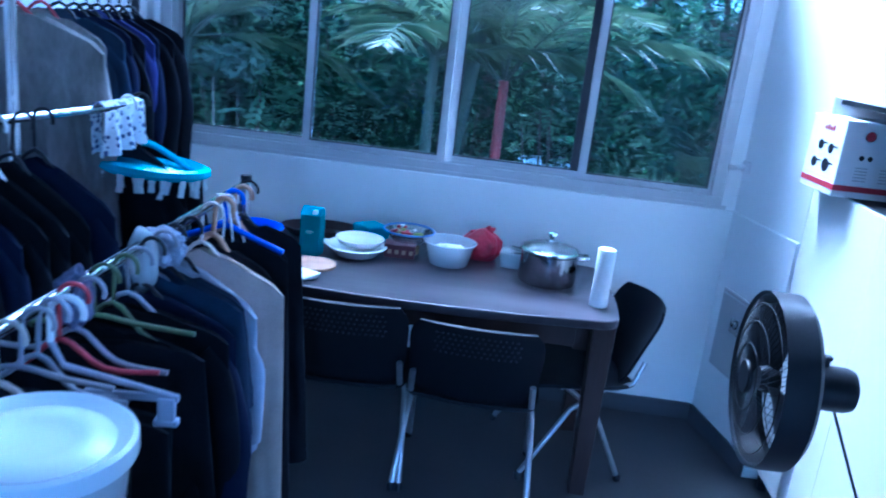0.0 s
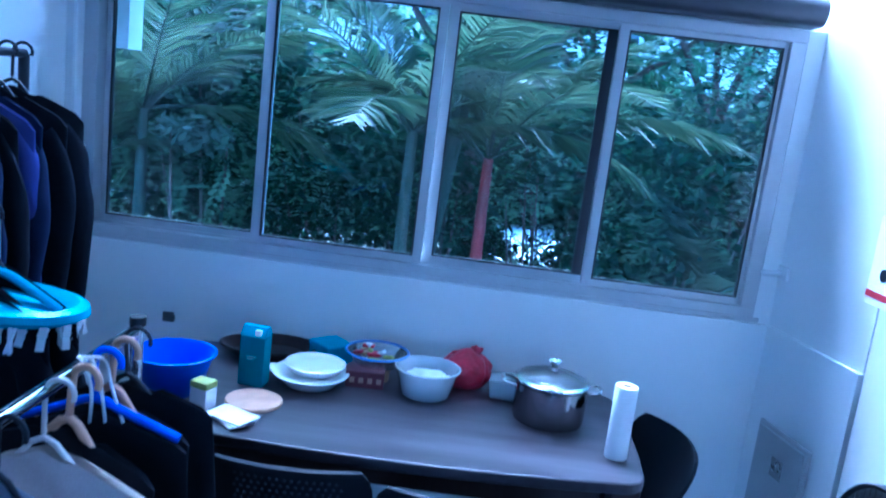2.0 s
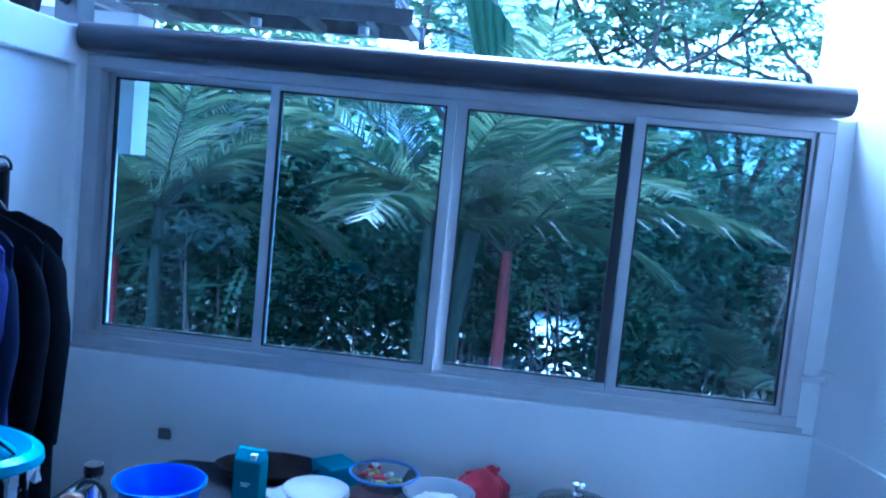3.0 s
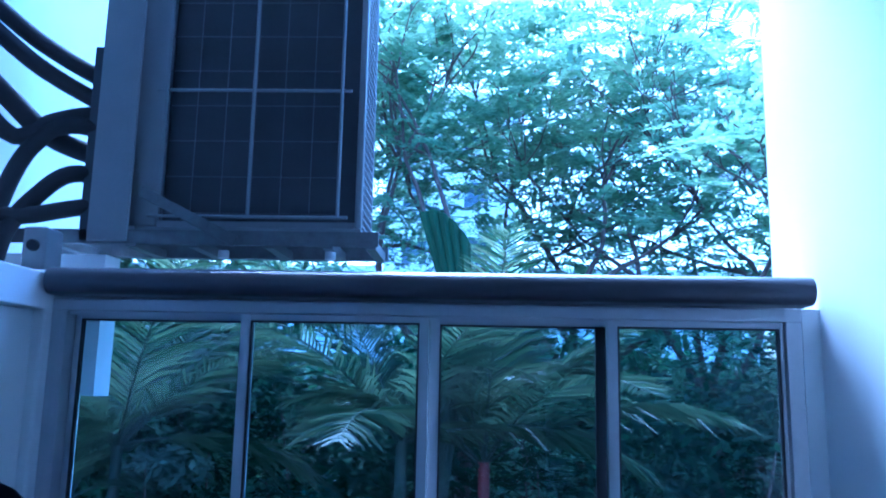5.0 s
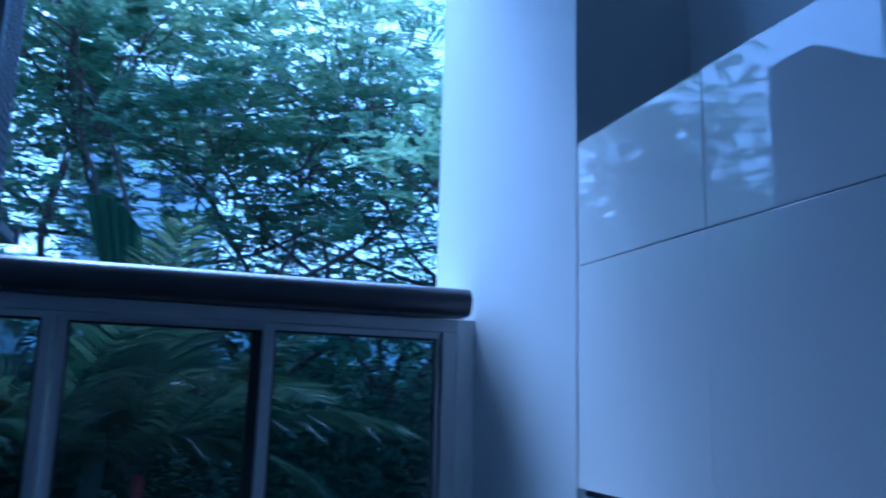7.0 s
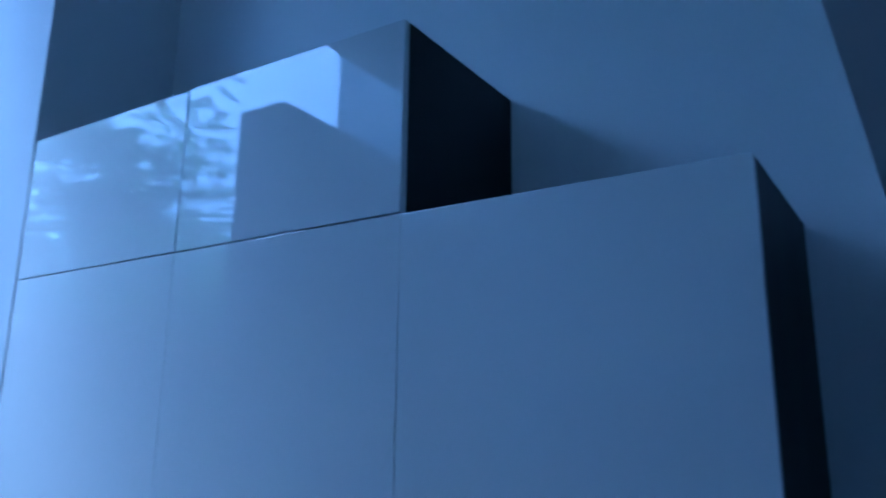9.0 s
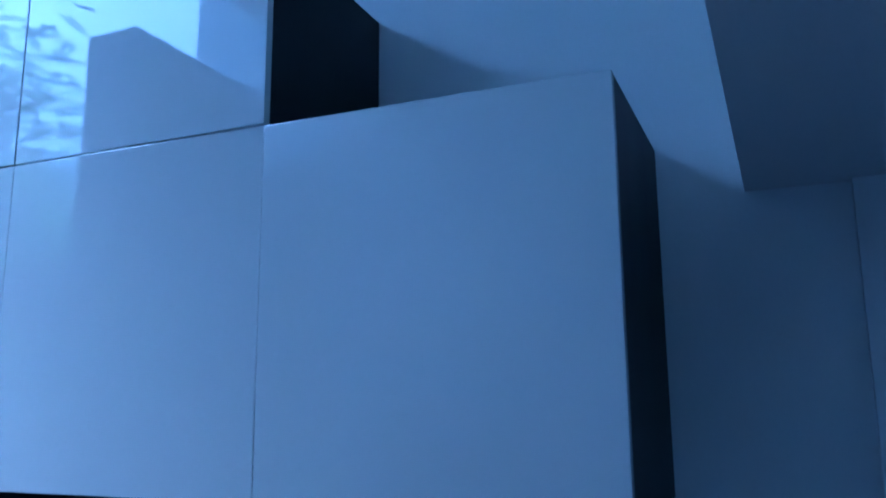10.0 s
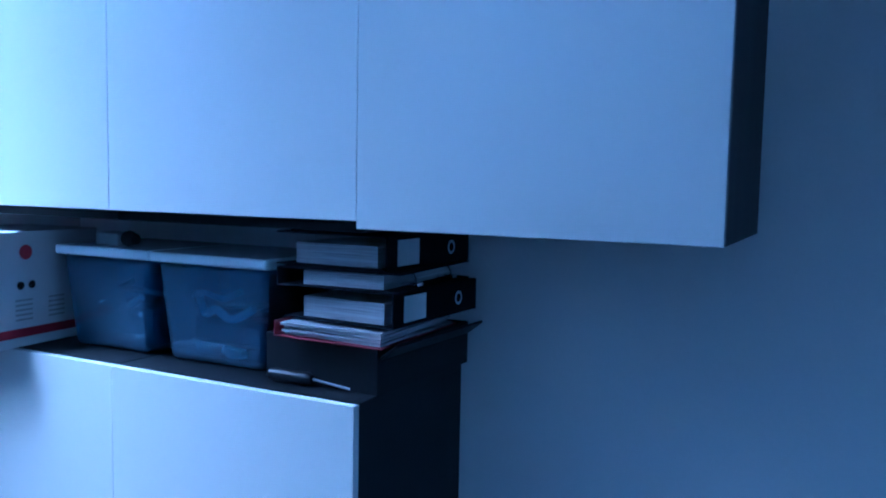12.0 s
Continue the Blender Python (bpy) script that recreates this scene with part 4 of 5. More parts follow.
def lever_file(z, rot, dx, flipped, color, label, dy=0.0, h=0.064):
    """A lever-arch file lying flat: two boards, a spine, a block of paper."""
    f = thing("ring_binder", pose(1.06 + dx, 0.57 + dy, z, 0, 0, rot), label, "binder", "stacked binders")
    w, d = 0.315, 0.25
    if flipped:
        part("board", bx(0, w, -0.01, d, 0, 0.003, 0.001), color, f)
        part("board", bx(0, w, -0.01, d, h - 0.003, h, 0.001), color, f)
        part("spine", bx(0, w, d, d + 0.003, 0, h, 0.001), color, f)
        part("paper_block", bx(0.012, w - 0.01, 0.03, d - 0.05, 0.004, h - 0.006), M_PAGES, f)
        for xx in (0.09, 0.25):
            part("lever_arch", join(tube(arc((xx, 0.022, 0.012), 0.018, 0, 180, 8, (0, 1, 0), (0, 0, 1)), 0.0025, 6), bx(xx - 0.012, xx + 0.012, -0.006, 0.03, 0.004, 0.012, 0.002)), M_CHROME, f, "chrome lever arch")
    else:
        part("board", bx(0, w, 0, d, 0, 0.003, 0.001), color, f)
        part("board", bx(0, w, 0, d, h - 0.003, h, 0.001), color, f)
        sp = part("spine", bx(0, w, -0.003, 0.0, 0, h, 0.001), color, f)
        part("label_card", bx(0.035, 0.11, -0.0045, -0.0032, 0.008, h - 0.008), M_PAPER, sp, "blank white label card")
        part("finger_ring", moved(lathe([(0.009, 0), (0.014, 0.0), (0.0145, 0.002), (0.009, 0.002), (0.009, 0)], 24), Matrix.Translation((0.235, -0.003, h / 2)) @ pose(0, 0, 0, 90)), M_CHROME, sp, "metal finger ring")
        part("paper_block", bx(0.006, w - 0.02, 0.02, d - 0.045, 0.005, h - 0.02), M_PAGES, f)


tray = thing("document_box", pose(1.075, 0.60, CZ, 0, 0, -3), "black cardboard document box under the binders", "box")
for q in ((0, 0.345, 0, 0.004, 0, 0.09), (0, 0.345, 0.262, 0.266, 0, 0.09), (0, 0.004, 0.004, 0.262, 0, 0.09), (0.341, 0.345, 0.004, 0.262, 0, 0.09)):
    part("side_panel", bx(*q), M_CARC, tray)
part("bottom_panel", bx(0.004, 0.341, 0.004, 0.262, 0, 0.004), M_CARC, tray)
part("papers", bx(0.02, 0.32, 0.02, 0.245, 0.005, 0.07), C_BLACK, tray)
part("flap", moved(bx(0.0, 0.335, -0.006, 0.0, 0, 0.045, 0.002), pose(0.005, -0.001, 0.07, 52, 0, 0)), M_CARC, tray, "bent-out black flap")
redf = thing("red_folder", pose(1.05, 0.575, CZ + 0.0915, 1, 0, 2), "red folder stuffed with loose white paper", "folder")
part("cover", join(bx(0.0, 0.32, 0, 0.235, 0, 0.002), bx(0.0, 0.32, 0.233, 0.235, 0.002, 0.03)), M_FOLDER, redf)
for i in range(4):
    part("paper_sheaf", moved(bx(0.008, 0.30, 0.008, 0.22, 0.003 + i * 0.0065, 0.008 + i * 0.0065), pose(0, 0, 0, 0, 0, (-1.5, 1, -0.5, 2)[i])), M_PAGES, redf)
lever_file(CZ + 0.127, -3, 0.005, False, C_BLACK, "black lever-arch binder lying flat with a white label", -0.005)
lever_file(CZ + 0.192, 3, 0.0, True, C_BLACK, "black lever-arch binder turned round, paper edges showing", -0.015, 0.036)
lever_file(CZ + 0.229, -2, 0.002, False, C_BLACK, "black lever-arch binder on top of the stack", 0.008)
adapter = thing("power_adapter", pose(1.13, 1.31, CZ + 0.2335, 0, 0, -12), "grey power adapter with a black plug on a tub lid", "adapter")
part("body", bx(-0.02, 0.03, -0.01, 0.085, 0, 0.03, 0.004), M_HATCH, adapter, "grey plastic block")
part("plug", moved(lathe([(0, 0), (0.017, 0.0), (0.018, 0.01), (0.012, 0.035), (0, 0.036)], 16), Matrix.Translation((0.005, -0.012, 0.018)) @ pose(0, 0, 0, 90)), M_BLACK, adapter, "black round plug")
drv = thing("screwdriver", pose(1.068, 0.84, CZ, 0, 0, -87), "screwdriver with a black handle lying on the unit", "screwdriver")
part("handle", moved(lathe([(0, 0), (0.011, 0.002), (0.013, 0.02), (0.0115, 0.06), (0.013, 0.085), (0.008, 0.098), (0, 0.1)], 14), Matrix.Translation((0, 0, 0.0135)) @ pose(0, 0, 0, 0, 90, 0)), M_BLACK, drv)
part("shaft", tube([(0.098, 0, 0.0135), (0.18, 0, 0.004)], 0.0025, 8), M_TUBE, drv)


# ---- clothes racks ----
def garment_bm(half, length, depth, slope, seed, flare=0.1):
    """A hanging garment: sloped shoulders, closed body, vertical folds, uneven hem."""
    bm = bmesh.new()
    n, lev = 64, 18
    rings = []
    for j in range(lev + 1):
        v = j / lev
        ring_ = []
        for i in range(n):
            a = 2 * math.pi * i / n
            ca, sa_ = math.cos(a), math.sin(a)
            ww = half * (1 + flare * v)
            x = ww * math.copysign(abs(ca) ** 0.75, ca)
            fold = noise.noise(Vector((x * 13, seed * 3.1 + (1 if sa_ > 0 else 5), v * 1.4))) + 0.45 * noise.noise(Vector((x * 34, seed, v * 5)))
            dd = depth * (0.28 + 0.72 * min(1, v * 3.5)) * (1 + 1.0 * fold * min(1, v * 2.5))
            y = dd * math.copysign(abs(sa_) ** 0.8, sa_)
            top = -slope * abs(x) - 0.5 * max(0, abs(x) - half * 0.86)
            if abs(x) < 0.055:
                top -= 0.012
            bot = -length + 0.012 * noise.noise(Vector((x * 8, seed, 3)))
            z = top + (bot - top) * v
            ring_.append(bm.verts.new((x, y, z)))
        rings.append(ring_)
    for a, b in zip(rings, rings[1:]):
        for i in range(n):
            k = (i + 1) % n
            bm.faces.new((a[i], a[k], b[k], b[i]))
    bm.faces.new(rings[0][::-1])
    bm.faces.new(rings[-1])
    bmesh.ops.recalc_face_normals(bm, faces=bm.faces)
    return bm


def sleeve_bm(s, half, slope, length, seed):
    rs_ = random.Random(seed)
    x0, z0 = s * half * 0.93, -slope * half - 0.01
    pts = [(x0 - s * 0.06, 0, z0 - 0.04), (x0 - s * 0.012, -0.006, z0 - 0.1), (x0 + s * 0.022, -0.02 + rs_.uniform(-0.01, 0.01), z0 - length * 0.5), (x0 + s * (0.012 + rs_.uniform(-0.01, 0.02)), -0.02, z0 - length)]
    b = tube(smooth_run(pts, 5), 0.05, 14, 0.038)
    for v in b.verts:
        v.co.x = x0 + (v.co.x - x0) * 0.8
        v.co.y *= 0.55
        v.co += Vector((0.006, 0.01, 0)) * noise.noise(Vector((v.co.x * 20, v.co.y * 20 + seed, v.co.z * 9)))
    return b


def hanger(par, mat_, half, slope, wide=0.006, bar=True, hook_r=0.024):
    low = 0.0 if bar else 0.038
    g = part("hanger", tube(smooth_run([(-half * 0.92, 0, -slope * half + 0.004 - low), (-half * 0.4, 0, -slope * half * 0.36 - low), (0, 0, 0.004), (half * 0.4, 0, -slope * half * 0.36 - low), (half * 0.92, 0, -slope * half + 0.004 - low)], 4), wide, 8), mat_, par)
    part("hook", tube([(0, 0, 0.01), (0, 0, 0.055)] + [tuple(p) for p in arc((0 + hook_r, 0, 0.062 + 0.012), hook_r, 190, -20, 12)], 0.0042 if wide < 0.007 else 0.0065, 8), mat_, g)


def hung(at, rot, color, half, length, label, kind_, mat_h, seed, depth=0.03, slope=0.5, sleeves=True, sl=0.5, show=False, drop=0.0):
    rg = random.Random(seed * 7)
    g = thing("hanging_garment", pose(*at, rg.uniform(-5, 5), rg.uniform(-4, 4), rot + rg.uniform(-6, 6)), label, kind_, "clothes on the racks")
    hanger(g, mat_h, half, slope, 0.008 if mat_h in (M_BLUEP, M_CORK) else 0.005, show)
    part("body", moved(garment_bm(half, length, depth * 1.4 if color in (C_GREY, C_BEIGE, C_PALE, C_DENIM) else depth, slope, seed), Matrix.Translation((0, 0, -drop))), color, g)
    if sleeves:
        for s in (-1, 1):
            part("sleeve", moved(sleeve_bm(s, half, slope, sl, seed + s), Matrix.Translation((0, 0, -drop))), color, g)
    return g


RAILX, RZ = -0.885, 1.235
rack = thing("clothes_rack", pose(RAILX, 0.2, 0), "grey metal tube clothes rack crowded with clothes", "clothes rack", "clothes racks")
part("rail", tube([(0.0, -0.62, RZ), (0.0, 0.58, RZ)], 0.0125, 16), M_STEEL, rack, "grey metal rail")
for yy in (-0.62, 0.60):
    part("upright", tube([(0, yy, 0.04), (0, yy, RZ)], 0.0125, 14), M_CHROME, rack)
    part("foot_bar", tube([(-0.22, yy, 0.03), (0.22, yy, 0.03)], 0.0125, 12), M_CHROME, rack)
    part("end_cap", lathe([(0, 0), (0.016, 0), (0.016, 0.018), (0, 0.018)], 16, (0, yy, RZ + 0.008)), M_BLACK, rack)
HZ = RZ - 0.075
row1 = [(-0.33, -6, C_BLACK, 0.13, 0.75, "black top on a cream plastic hanger", "top", M_FANPOLE, 0, 0.02, 0.42),
        (-0.275, 4, C_BLACK, 0.15, 0.8, "black trousers on a white hanger", "trousers", M_HANGER, 0, 0.09, 0.12),
        (-0.23, -3, C_BLACK, 0.16, 0.8, "black trousers on a pale hanger", "trousers", M_HANGER, 0, 0.1, 0.1),
        (-0.165, 6, C_BLACK, 0.17, 0.8, "black trousers on a red hanger", "trousers", M_RED, 0, 0.13, 0.08),
        (-0.115, -4, C_SLATE, 0.175, 0.8, "dark slate trousers beside a red hanger", "trousers", M_HANGER, 0, 0.12, 0.08),
        (-0.05, 5, C_BLACK, 0.19, 0.82, "black skirt on a green hanger", "skirt", M_HGREEN, 0, 0.035, 0.14),
        (0.015, -5, C_BLACK, 0.19, 0.85, "black jacket on an olive green hanger", "jacket", M_HGREEN, 0, 0.03, 0.2),
        (0.075, 3, C_BLACK, 0.195, 0.85, "long black jacket hanging on the rack", "jacket", M_HANGER, 1, 0.01, 0.3),
        (0.135, -8, C_NAVY, 0.195, 0.85, "dark navy shirt on a black hanger", "shirt", M_BLACK, 1, 0.0, 0.4),
        (0.20, -4, C_DENIM, 0.185, 0.36, "faded denim shirt on a white hanger", "shirt", M_HANGER, 0, -0.02, 0.36),
        (0.255, -7, C_DENIM, 0.18, 0.3, "crumpled denim jacket on the rack", "jacket", M_BLACK, 0, -0.01, 0.34),
        (0.335, -9, C_PALE, 0.2, 0.42, "pale blue shirt hanging on the rack", "shirt", M_BLACK, 1, 0.0, 0.4),
        (0.455, -6, C_BEIGE, 0.205, 1.02, "long beige coat on a cream hanger", "coat", M_FANPOLE, 0, 0.0, 0.46),
        (0.53, -8, C_BLACK, 0.165, 0.85, "black jacket on a tan hanger", "jacket", M_CORK, 0, 0.0, 0.4),
        (0.62, -6, C_BLACK, 0.165, 0.8, "black coat on a thick blue hanger", "coat", M_BLUEP, 0, 0.012, 0.34),
        (0.68, -10, C_BLACK, 0.16, 0.75, "black jacket on a peach hanger", "jacket", M_CORK, 0, 0.01, 0.34),
        (0.745, -5, C_BLACK, 0.165, 0.75, "black shirt beside the table", "shirt", M_BLACK, 0, 0.0, 0.36)]
for i, (yy, rot, col, half, ln, lab, kd, mh, slv, drop, slp) in enumerate(row1):
    hung((RAILX + 0.008, yy, HZ), rot, col, half, ln, lab, kd, mh, i + 1, 0.024 if drop > 0.02 else 0.03, slp, bool(slv), 0.5 if ln > 0.7 else 0.3, i in (0, 1, 5, 14), drop)


def draped(at, size, color, label, seed):
    """A bunched cloth thrown over the rail, hanging down on both sides."""
    t = thing("draped_cloth", pose(*at), label, "cloth", "clothes on the racks")
    bm = bmesh.new()
    bmesh.ops.create_icosphere(bm, subdivisions=5, radius=1)
    for v in bm.verts:
        n_ = noise.fractal(v.co * 2.6 + Vector((seed, 0, 0)), 0.7, 2.1, 4) + 0.35 * math.sin(9 * v.co.y + 3 * v.co.z + seed)
        v.co = Vector((v.co.x * size[0] * (1 + 0.22 * n_), v.co.y * size[1] * (1 + 0.3 * n_), v.co.z * size[2] * (1 + 0.16 * n_) - size[2] * 0.45))
    part("cloth", bm, color, t)


draped((RAILX, -0.105, RZ), (0.03, 0.028, 0.05), C_CHECK, "blue and white checked cloth bunched over the rail", 2)
draped((RAILX + 0.015, 0.215, RZ), (0.045, 0.03, 0.042), C_PALE, "pale shirt collar bunched over the rail", 5)
clip = thing("clip_hanger", pose(RAILX + 0.012, -0.20, HZ - 0.005, 0, 0, 8), "lilac plastic clip hanger with two pegs", "hanger")
part("bar", join(tube([(0, 0, 0.02), (0.02, 0, -0.02), (0.19, 0, -0.06)], 0.006, 8), bx(0.05, 0.2, -0.005, 0.005, -0.07, -0.056, 0.003)), C_PALE, clip)
for xx in (0.09, 0.18):
    part("peg", join(bx(xx - 0.014, xx + 0.014, -0.008, 0.008, -0.105, -0.062, 0.003), bx(xx - 0.02, xx + 0.02, -0.009, 0.009, -0.112, -0.1, 0.003)), C_PALE, clip)
part("hook", tube([(0, 0, 0.02), (0, 0, 0.05)] + [tuple(p) for p in arc((0.026, 0, 0.07), 0.026, 190, -20, 10)], 0.006, 8), M_WHITEP, clip)
cord = thing("cord_loop", pose(RAILX, 0.575, RZ + 0.005), "white cord looped over the end of the clothes rail", "cord")
for k, dx in enumerate((-0.012, 0.0, 0.014)):
    part("strand", tube(smooth_run([(dx * 0.3, 0.0, 0.013), (0.016 + dx, 0.012 * k, 0.004), (0.024 + dx, 0.02 + 0.01 * k, -0.05), (0.03 + dx * 2, 0.03 + 0.008 * k, -0.115)]), 0.003, 6), M_WHITEP, cord)
towel = thing("plastic_bag", pose(RAILX, 0.155, RZ), "crumpled clear-white plastic bag tied on the rail", "bag")
bm = bmesh.new()
bmesh.ops.create_icosphere(bm, subdivisions=4, radius=0.03)
for v in bm.verts:
    v.co *= 1 + 0.25 * noise.fractal(v.co * 24, 0.8, 2, 3)
    v.co.z = v.co.z * 2.2 - 0.03
part("body", bm, M_FROST, towel)

# second rack, behind, with dark clothes, a towel and a peg dryer
rack2 = thing("clothes_rack", pose(-1.24, 0.5, 0), "white-railed clothes rack with dark clothes behind", "clothes rack", "clothes racks")
part("rail", tube([(-0.12, -0.75, 1.42), (0.03, 0.36, 1.41)], 0.0125, 14), M_CHROME, rack2)
for x_, yy, top in ((-0.12, -0.75, 1.42), (-0.04, -0.12, 2.02), (0.03, 0.36, 1.41)):
    part("upright", tube([(x_, yy, 0.03), (x_, yy, top)], 0.0125, 12), M_CHROME, rack2)
part("foot_bar", tube([(-0.12, -0.75, 0.02), (0.03, 0.36, 0.02)], 0.012, 10), M_CHROME, rack2)
for i in range(8):
    yy = 0.02 + i * 0.072 if i < 6 else 0.68 + 0.06 * i - 0.27
    hung((-1.285 + 0.01 * i, yy, 1.345), -8 + 3 * (i % 3), (C_BLACK, C_NAVY, C_BLACK, C_BLACK)[i % 4], 0.2, 0.8, ("black jacket on a black hanger", "navy jacket on a black hanger", "black coat on the rear rack", "black shirt on the rear rack")[i % 4], ("jacket", "jacket", "coat", "shirt")[i % 4], M_BLACK if i % 3 else M_WHITEP, 40 + i, 0.03, 0.55)
tw = thing("towel", pose(-1.212, 0.725, 1.418, 0, 0, 82), "small white towel with a dark blotched print over the rail", "towel")
m_tw = shade("blotched_towel", (0.68, 0.7, 0.76), 0.95, var=0.06, scale=30, fine=200, bump=0.3)
tn = m_tw.node_tree
vor, cut, tmix = tn.nodes.new("ShaderNodeTexVoronoi"), tn.nodes.new("ShaderNodeValToRGB"), tn.nodes.new("ShaderNodeMixRGB")
vor.inputs["Scale"].default_value = 58
cut.color_ramp.elements[0].position, cut.color_ramp.elements[1].position = 0.34, 0.42
tn.links.new(tn.nodes["Texture Coordinate"].outputs["Object"], vor.inputs["Vector"])
tn.links.new(vor.outputs["Distance"], cut.inputs[0])
tn.links.new(cut.outputs[0], tmix.inputs[0])
tmix.inputs[1].default_value = (0.08, 0.1, 0.22, 1)
tn.links.new(tn.nodes["Principled BSDF"].inputs["Base Color"].links[0].from_socket, tmix.inputs[2])
tn.links.new(tmix.outputs[0], tn.nodes["Principled BSDF"].inputs["Base Color"])
part("cloth", join(chair_shell(-1, 1, 0, 1, lambda u, v: (0.082 * u, -0.018 - 0.02 * math.sin(9 * u) * v, -0.115 * v + 0.012 * u), 0.004, 18, 8),
                   chair_shell(-1, 1, 0, 1, lambda u, v: (0.082 * u, 0.018 + 0.008 * math.sin(7 * u) * v, -0.12 * v), 0.004, 18, 8),
                   chair_shell(-1, 1, 0, 1, lambda u, v: (0.082 * u, 0.019 * math.cos(math.pi * v), 0.003 + 0.012 * math.sin(math.pi * v)), 0.004, 18, 6)), m_tw, tw)
dry = thing("peg_dryer", pose(-1.16, 0.80, 1.25, 0, 4, 8), "teal plastic peg dryer ring with pale pegs", "peg dryer")
ell = Matrix.Diagonal((1.0, 0.72, 1, 1))
part("rim", moved(lathe([(0.12, -0.006), (0.15, -0.012), (0.168, 0.0), (0.165, 0.014), (0.145, 0.02), (0.12, 0.008), (0.12, -0.006)], 56), ell), M_TEALP, dry)
for k in range(3):
    a = k * 1.047
    part("spoke", bx(-0.135 * abs(math.cos(a)) - 0.01, 0.135 * abs(math.cos(a)) + 0.01, -0.006 + 0.05 * (k - 1), 0.006 + 0.05 * (k - 1), 0.0, 0.012, 0.003), M_TEALP, dry)
part("tray", moved(lathe([(0.125, 0.004), (0.1, 0.016), (0.05, 0.026), (0, 0.028), (0, 0.023), (0.05, 0.021), (0.1, 0.01), (0.125, -0.002)], 48), ell), M_TEALP, dry)
part("handle", tube(smooth_run([(-0.12, 0.05, 0.01), (-0.06, 0.03, 0.05), (0, 0.0, 0.062), (0.06, -0.02, 0.045), (0.12, -0.02, 0.01)]), 0.009, 8), M_TEALP, dry)
pegm = None
for k in range(34):
    a = 2 * math.pi * k / 34
    if pegm is None:
        pg = part("peg", join(moved(bx(-0.005, 0.005, -0.005, -0.001, -0.055, 0.0, 0.001), pose(0, 0, 0, 6)), moved(bx(-0.005, 0.005, 0.001, 0.005, -0.055, 0.0, 0.001), pose(0, 0, 0, -6)), tube([(-0.006, 0, -0.02), (0.006, 0, -0.02)], 0.003, 6)), M_WHITEP, dry)
        pegm = pg.data
    else:
        pg = new("peg", pegm)
        pg.parent = dry
    pg.matrix_basis = pose((0.152 - 0.03 * (k % 2)) * math.cos(a), (0.11 - 0.025 * (k % 2)) * math.sin(a), -0.008, rs.uniform(-12, 12), rs.uniform(-12, 12), rs.uniform(0, 180)) @ Matrix.Diagonal((1.5, 1.5, rs.uniform(0.75, 1.0), 1))

# third rack by the wall, higher
rack3 = thing("clothes_rack", pose(-1.5, 0.95, 0), "tall black clothes rack by the wall", "clothes rack", "clothes racks")
part("rail", tube([(0, -0.75, 1.72), (0, 0.50, 1.72)], 0.012, 14), M_BLACK, rack3)
for yy in (-0.75, 0.50):
    part("upright", tube([(0, yy, 0.03), (0, yy, 1.72)], 0.014, 12), M_BLACK, rack3)
    part("foot_bar", tube([(-0.2, yy, 0.02), (0.2, yy, 0.02)], 0.014, 10), M_BLACK, rack3)
row3 = [(0.72, C_GREY, 0.62, "grey long-sleeved shirt on a red hanger"), (0.86, C_GREY, 0.62, "light grey shirt on a red hanger"), (0.95, C_DENIM, 0.6, "slate blue shirt by the wall"), (1.03, C_NAVY, 0.72, "navy jacket with a red collar"),
        (1.10, C_BLACK, 0.74, "black jacket by the wall"), (1.17, C_PURPLE, 0.66, "purple-blue shirt between dark jackets"), (1.24, C_NAVY, 0.74, "dark navy coat by the wall"), (1.31, C_BLACK, 0.74, "black coat by the wall"), (1.38, C_BLACK, 0.74, "long black coat at the rail's end")]
for i, (yy, col, ln, lab) in enumerate(row3):
    hung((-1.49, yy, 1.65), -4 + 3 * (i % 3), col, 0.25 if i == 0 else 0.185, ln, lab, lab.split()[1] if lab.split()[1] in ("shirt", "jacket", "coat") else "clothing", M_RED if col is C_GREY else M_BLACK, 70 + i, 0.05 if i == 0 else 0.032, 0.36 if i == 0 else 0.42)

# round tub by the front rack, on a drawer tower
tower = thing("drawer_tower", pose(-0.70, -0.52, 0), "dark plastic drawer tower beside the clothes rack", "drawers")
part("body", bx(-0.14, 0.14, -0.14, 0.14, 0, 1.03, 0.01), M_BLACK, tower)
for k in range(4):
    dr = part("drawer", bx(0.141, 0.152, -0.125, 0.125, 0.03 + k * 0.25, 0.26 + k * 0.25, 0.004), M_BLACK, tower)
    part("grip", bx(0.152, 0.165, -0.04, 0.04, 0.2 + k * 0.25, 0.215 + k * 0.25, 0.003), M_BLACK, dr)
rt = thing("round_tub", pose(-0.72, -0.50, 1.03), "round translucent plastic tub with a pale blue-white lid", "tub")
part("body", lathe([(0, 0), (0.09, 0), (0.095, 0.006), (0.108, 0.145), (0.105, 0.145), (0.092, 0.01), (0, 0.006)], 48), M_FROST, rt)
part("lid", lathe([(0.104, 0.14), (0.116, 0.142), (0.118, 0.15), (0.116, 0.166), (0.11, 0.17), (0.1, 0.164), (0.09, 0.159), (0.083, 0.163), (0.05, 0.1638), (0.044, 0.1615), (0, 0.162), (0, 0.158), (0.1, 0.156), (0.104, 0.14)], 56), M_TUBLID, rt, "pale translucent lid")
part("contents", lathe([(0, 0.006), (0.088, 0.01), (0.094, 0.08), (0, 0.085)], 32), M_PAPER, rt, "white contents")


